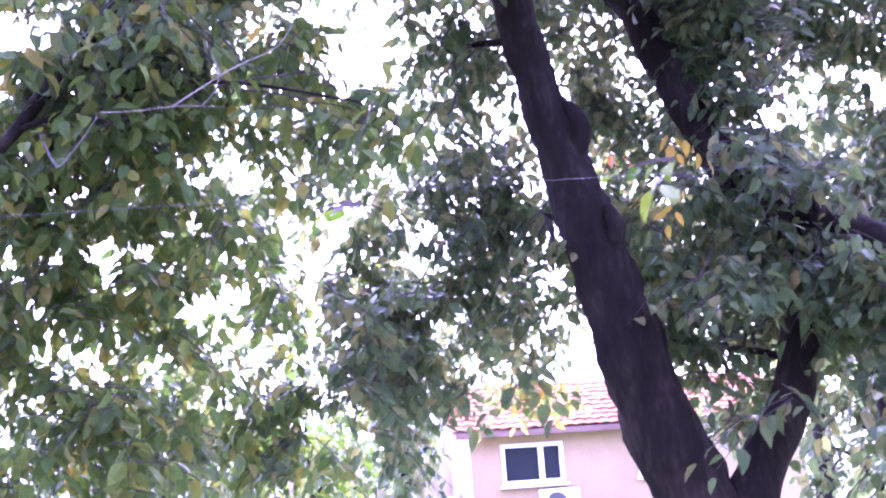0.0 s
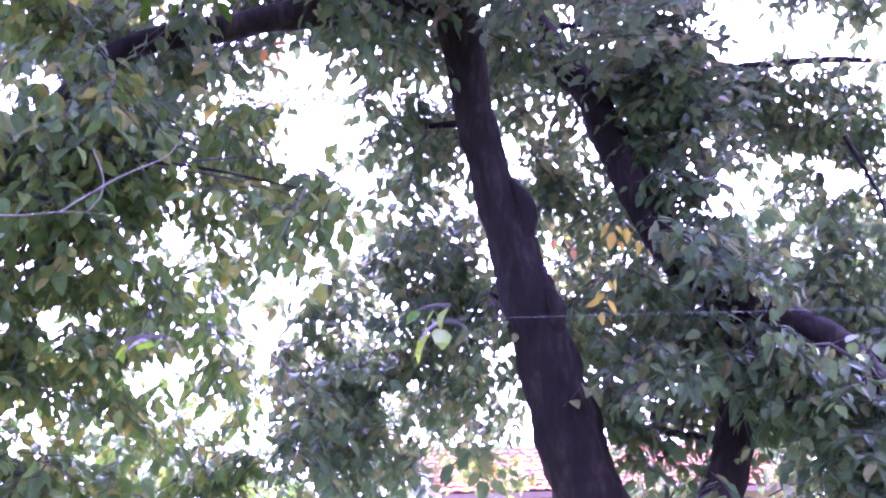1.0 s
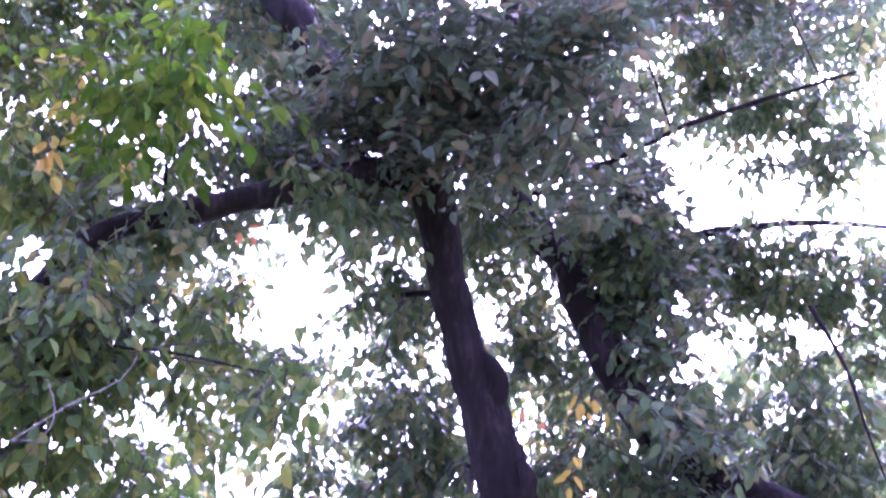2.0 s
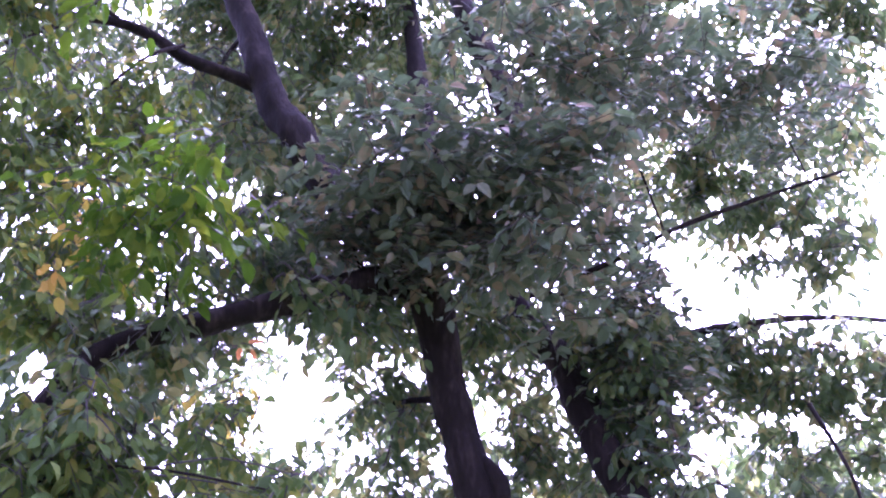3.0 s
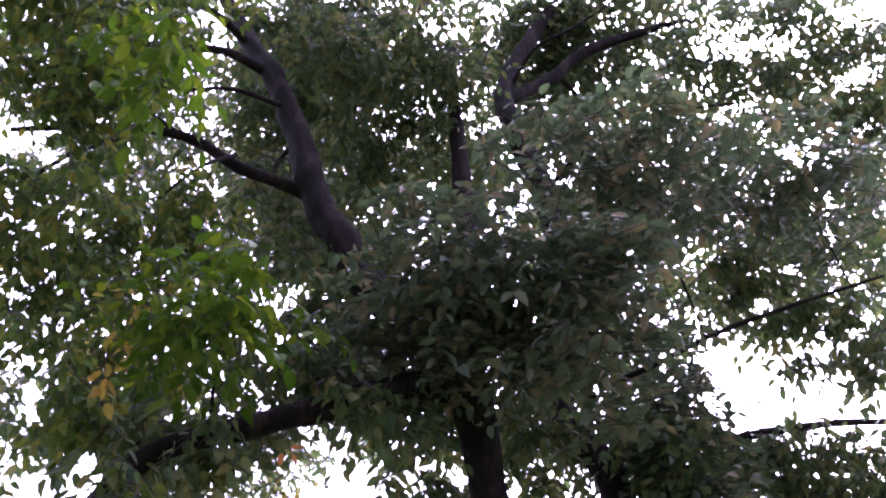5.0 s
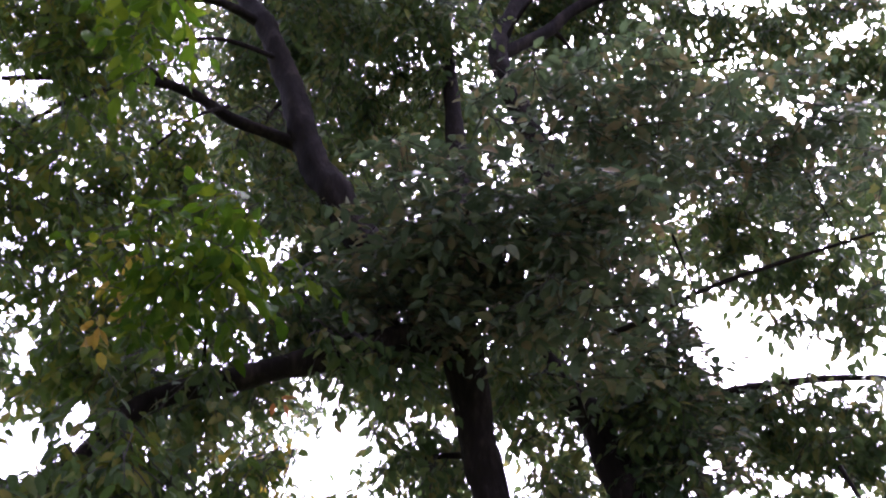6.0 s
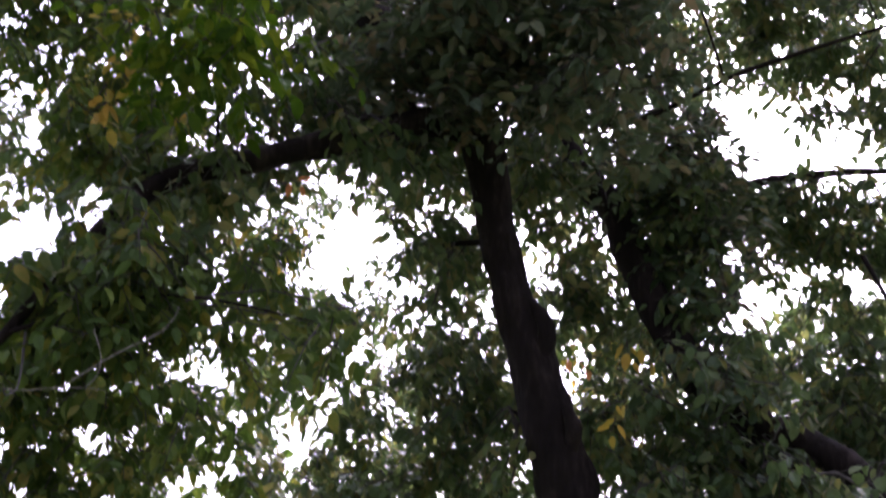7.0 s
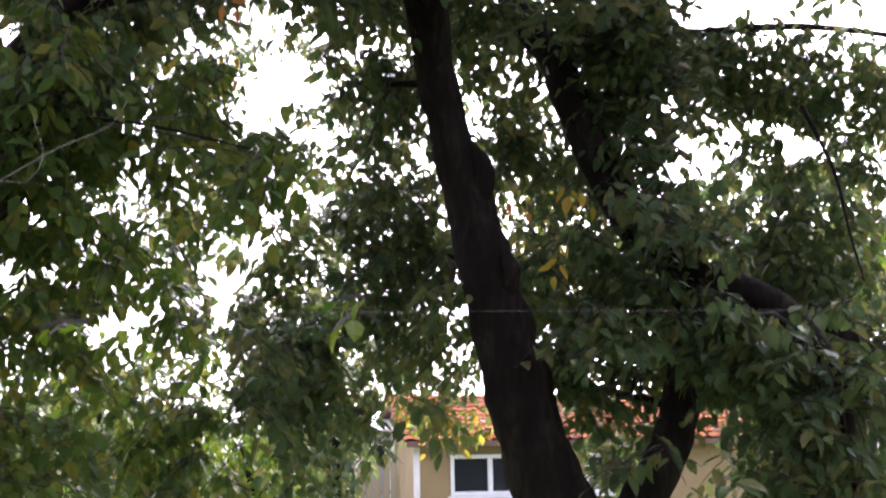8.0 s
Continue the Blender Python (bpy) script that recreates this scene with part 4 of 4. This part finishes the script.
bmesh.ops.recalc_face_normals(bm, faces=bm.faces)
part("wall", bm, M_PLASTER, house)
prof = [(0.252, 0), (D, 0), (D, EAVE), (D / 2, EAVE + RISE - 0.05), (0.252, EAVE + 0.06)]
for x0, x1 in ((0, 0.25), (W - 0.25, W)):
    bm = bmesh.new()
    a = [bm.verts.new((x0, y, z)) for y, z in prof]
    c = [bm.verts.new((x1, y, z)) for y, z in prof]
    bm.faces.new(a)
    bm.faces.new(c[::-1])
    for i in range(5):
        j = (i + 1) % 5
        bm.faces.new((a[i], c[i], c[j], a[j]))
    bmesh.ops.recalc_face_normals(bm, faces=bm.faces)
    part("gable_wall", bm, M_PLASTER, house)
box("wall", 0.252, W - 0.252, D - 0.25, D - 0.002, 0, EAVE, M_PLASTER, house)
box("floor", 0.252, W - 0.252, 0.252, D - 0.252, 0.02, 0.1, M_FENCE, house)
box("corner_trim", -0.02, 0.11, -0.025, -0.002, 0, EAVE - 0.03, M_WHITE, house, 0.004, "white corner board")
box("corner_trim", W - 0.09, W + 0.02, -0.025, -0.002, 0, EAVE - 0.03, M_WHITE, house, 0.004, "white corner board")
box("fascia", -0.2, W + 0.2, -0.34, -0.3, EAVE - 0.06, EAVE + 0.06, M_FASCIA, house, 0.006, "dark brown eaves board")
box("soffit", -0.18, W + 0.18, -0.298, -0.03, EAVE - 0.045, EAVE - 0.02, M_FASCIA, house)


def window(x0, x1, z0, z1, parent):
    w = empty("window", (x0, 0.05, z0), "", "")
    w.parent = parent
    del_w, h = x1 - x0, z1 - z0
    bm = bmesh.new()
    for a in ((0, del_w, 0, 0.08), (0, del_w, h - 0.08, h), (0, 0.08, 0.08, h - 0.08), (del_w - 0.08, del_w, 0.08, h - 0.08), (del_w * 0.6, del_w * 0.6 + 0.1, 0.08, h - 0.08)):
        add_box(bm, a[0] + 0.002, a[1] - 0.002, -0.09, 0.03, a[2] + 0.001, a[3] - 0.001, 0.006)
    part("frame", bm, M_WHITE, w, "white painted window frame")
    box("pane", 0.08, del_w * 0.6, 0.0, 0.012, 0.08, h - 0.08, M_GLASS, w)
    box("pane", del_w * 0.6 + 0.1, del_w - 0.08, 0.0, 0.012, 0.08, h - 0.08, M_GLASS, w)
    box("sill", -0.06, del_w + 0.06, -0.16, -0.055, -0.06, -0.004, M_WHITE, w, 0.008, "white window sill")
    return w


window(0.74, 2.04, 1.43, 2.25, house)
window(3.6, 4.9, 1.43, 2.25, house)
slope = math.atan2(RISE, D / 2 + 0.32)
run = math.hypot(RISE, D / 2 + 0.32)
roof = empty("roof", (-0.25, -0.32, EAVE + 0.06), "red clay tile roof", "")
roof.parent = house
roof.rotation_euler = (slope, 0, 0)
box("roof_deck", 0, W + 0.5, 0.01, run, -0.03, 0.0, M_FASCIA, roof)
back = box("roof_deck", 0, W + 0.5, 0, run, -0.03, 0.02, M_FASCIA, house)
back.matrix_basis = Matrix.Translation((-0.25, D / 2 + 0.003, EAVE + 0.06 + RISE)) @ Matrix.Rotation(-slope, 4, "X")

# outdoor unit on the wall under the window
unit = empty("outdoor_unit", (1.95, 23.72, 0.75), "white metal outdoor cooling unit fixed under the window", "air conditioner", turn=8)
box("casing", 0, 0.78, 0, 0.3, 0, 0.56, M_METAL, unit, 0.02)
bm = bmesh.new()
bmesh.ops.create_cone(bm, segments=32, radius1=0.22, radius2=0.22, depth=0.01, cap_ends=True, matrix=pose(0.3, -0.006, 0.28, 90))
part("grille", bm, M_DARK, unit, "dark round fan grille")
for k in (0.08, 0.7):
    box("bracket", k - 0.02, k + 0.02, 0.0, 0.45, -0.05, -0.002, M_METAL, unit)

# ---- beyond ----
rand_tree((4.9, 14.0, 0), 4.6, 1.0, 3000, "far", "bushy green tree standing beyond the old tree", 0.13, 0.1, low=0.12)
rand_tree((5.3, 12.0, 0), 4.4, 1.3, 3600, "far", "bushy green tree standing beyond the old tree", 0.13, 0.1, low=0.1)
rand_tree((3.9, 11.4, 0), 4.0, 0.8, 2200, "pale", "slim pale green young tree beyond the old tree", 0.11, 0.07, low=0.62)
rand_tree((5.1, 17.0, 0), 6.0, 2.1, 4200, "far", "tall bushy green tree behind the smaller ones", 0.16, 0.14, low=0.58)
rand_tree((8.0, 17.5, 0), 6.3, 2.3, 3600, "far", "tall bushy green tree behind the smaller ones", 0.16, 0.14, low=0.2)
rand_tree((-3.4, 15.0, 0), 2.9, 1.6, 3600, "far", "low spreading green tree behind the boughs", 0.13, 0.1, low=0.12)
rand_tree((-1.9, 17.5, 0), 2.8, 1.5, 2600, "pale", "low spreading green tree behind the boughs", 0.14, 0.1, low=0.12)
rand_tree((-5.6, 17.0, 0), 3.2, 1.8, 3200, "far", "low spreading green tree behind the boughs", 0.14, 0.1, low=0.12)
rand_tree((-0.35, 12.0, 0), 4.0, 0.35, 1500, "green", "slim dark tree with narrow leafy crown", 0.1, 0.06, low=0.3)
for i, x in enumerate((-9, -6.5, -4, -1.6, 9.0, 11.5, 14)):
    rand_tree((x, 32 + 3 * (i % 2), 0), 5.0 + (i * 7 % 3) * 0.6, 2.2, 1500, "far", "distant green tree at the edge of the plot", 0.22, 0.15, low=0.1)
rand_tree((6.6, 13.0, 0), 4.8, 1.6, 3000, "far", "bushy green tree standing beyond the old tree", 0.13, 0.1, low=0.1)

# unseen trees added behind and beside the viewer, to keep sky light off the tree
for x, y in ((-6.5, -4.5), (-2.2, -6.0), (2.2, -5.5), (6.5, -4.0), (-5.6, 1.0), (5.4, 1.6)):
    rand_tree((x, y, 0), 6.5, 2.6, 2600, "far", "tall bushy green tree out of view, added to block sky light", 0.2, 0.16, low=0.08)

# plank fence left of the house
fence = empty("fence", (-3.2, 22.6, 0), "weathered tan plank fence between the shrubs and the house", "fence")
for z in (0.5, 1.5):
    box("rail", 0, 3.4, 0.03, 0.08, z, z + 0.08, M_FENCE, fence)
for k in range(4):
    box("post", k * 1.1, k * 1.1 + 0.09, 0.082, 0.17, 0, 1.85, M_FENCE, fence, 0.008)
bm = bmesh.new()
add_box(bm, 0, 0.13, 0, 0.022, 0.04, 2.08)
for v in bm.verts:
    if v.co.z > 1 and v.co.x > 0.1:
        v.co.z += 0.03
plank = part("plank", bm, M_FENCE, fence)
for k in range(22):
    o = plank if k == 0 else new("plank", plank.data)
    o.parent = fence
    o.matrix_basis = pose(k * 0.153, 0.0, random.uniform(-0.03, 0.05), 0, random.uniform(-0.8, 0.8), 0)

# small shed behind the fence
shed = empty("shed", (-0.72, 27.0, 0), "small grey garden shed with pale metal roof and dark window", "shed")
bm = bmesh.new()
for a in ((0, 0.16, 0, 2.85), (0.58, 1.7, 0, 2.85), (0.16, 0.58, 0, 2.2), (0.16, 0.58, 2.6, 2.85)):
    add_box(bm, a[0] + 0.001, a[1] - 0.001, 0, 0.1, a[2], a[3])
part("wall", bm, M_SHED, shed)
box("wall", 0, 0.1, 0.102, 2.6, 0, 2.8, M_SHED, shed)
box("wall", 1.6, 1.7, 0.102, 2.6, 0, 2.8, M_SHED, shed)
box("wall", 0.102, 1.598, 2.5, 2.6, 0, 2.8, M_SHED, shed)
shed_window = empty("window", (0.16, 0.04, 2.2), "", "")
shed_window.parent = shed
bm = bmesh.new()
for a in ((0, 0.42, 0, 0.04), (0, 0.42, 0.36, 0.4), (0, 0.04, 0.04, 0.36), (0.38, 0.42, 0.04, 0.36)):
    add_box(bm, a[0] + 0.002, a[1] - 0.002, -0.06, 0.03, a[2] + 0.002, a[3] - 0.002, 0.004)
part("frame", bm, M_WHITE, shed_window, "white painted window frame")
box("pane", 0.042, 0.378, -0.01, 0.0, 0.042, 0.358, M_GLASS, shed_window)
r = box("roof", -0.2, 1.9, -0.25, 2.8, -0.03, 0.03, M_METAL, shed, 0.01, "pale sheet metal roof")
r.matrix_basis = Matrix.Translation((0, 0, 2.94)) @ Matrix.Rotation(radians(13), 4, "X")
bm = bmesh.new()
bmesh.ops.create_cone(bm, segments=12, radius1=0.045, radius2=0.045, depth=2.9, cap_ends=True, matrix=pose(0.68, -0.07, 1.45, 0, 3, 0))
part("downpipe", bm, M_METAL, shed, "white downpipe")
box("door", 0.85, 1.5, -0.03, -0.004, 0.05, 1.95, M_FASCIA, shed, 0.006, "dark wooden door")


# ---- pieces: roof tiles ----
COLS, ROWS_T = 31, 10
tw, th = (W + 0.5) / COLS, run / ROWS_T
bm = bmesh.new()
prof = []
for i in range(7):
    u = i / 6
    prof.append((u * tw * 1.04, 0.012 + 0.03 * math.sin(math.pi * u) ** 1.0 * (1 if i else 0)))
lo = [bm.verts.new((x, -0.03, z + 0.03)) for x, z in prof]
hi = [bm.verts.new((x, th, z + 0.002)) for x, z in prof]
un = [bm.verts.new((x, -0.03, z + 0.012)) for x, z in prof]
for i in range(6):
    bm.faces.new((lo[i], lo[i + 1], hi[i + 1], hi[i]))
    bm.faces.new((un[i], un[i + 1], lo[i + 1], lo[i]))
tile = part("roof_tile", bm, M_TILE, roof)
for r in range(ROWS_T):
    for c in range(COLS):
        o = tile if r == c == 0 else new("roof_tile", tile.data)
        o.parent = roof
        o.matrix_basis = pose(c * tw, r * th, random.uniform(0, 0.004), random.uniform(-1, 1), 0, random.uniform(-0.6, 0.6))
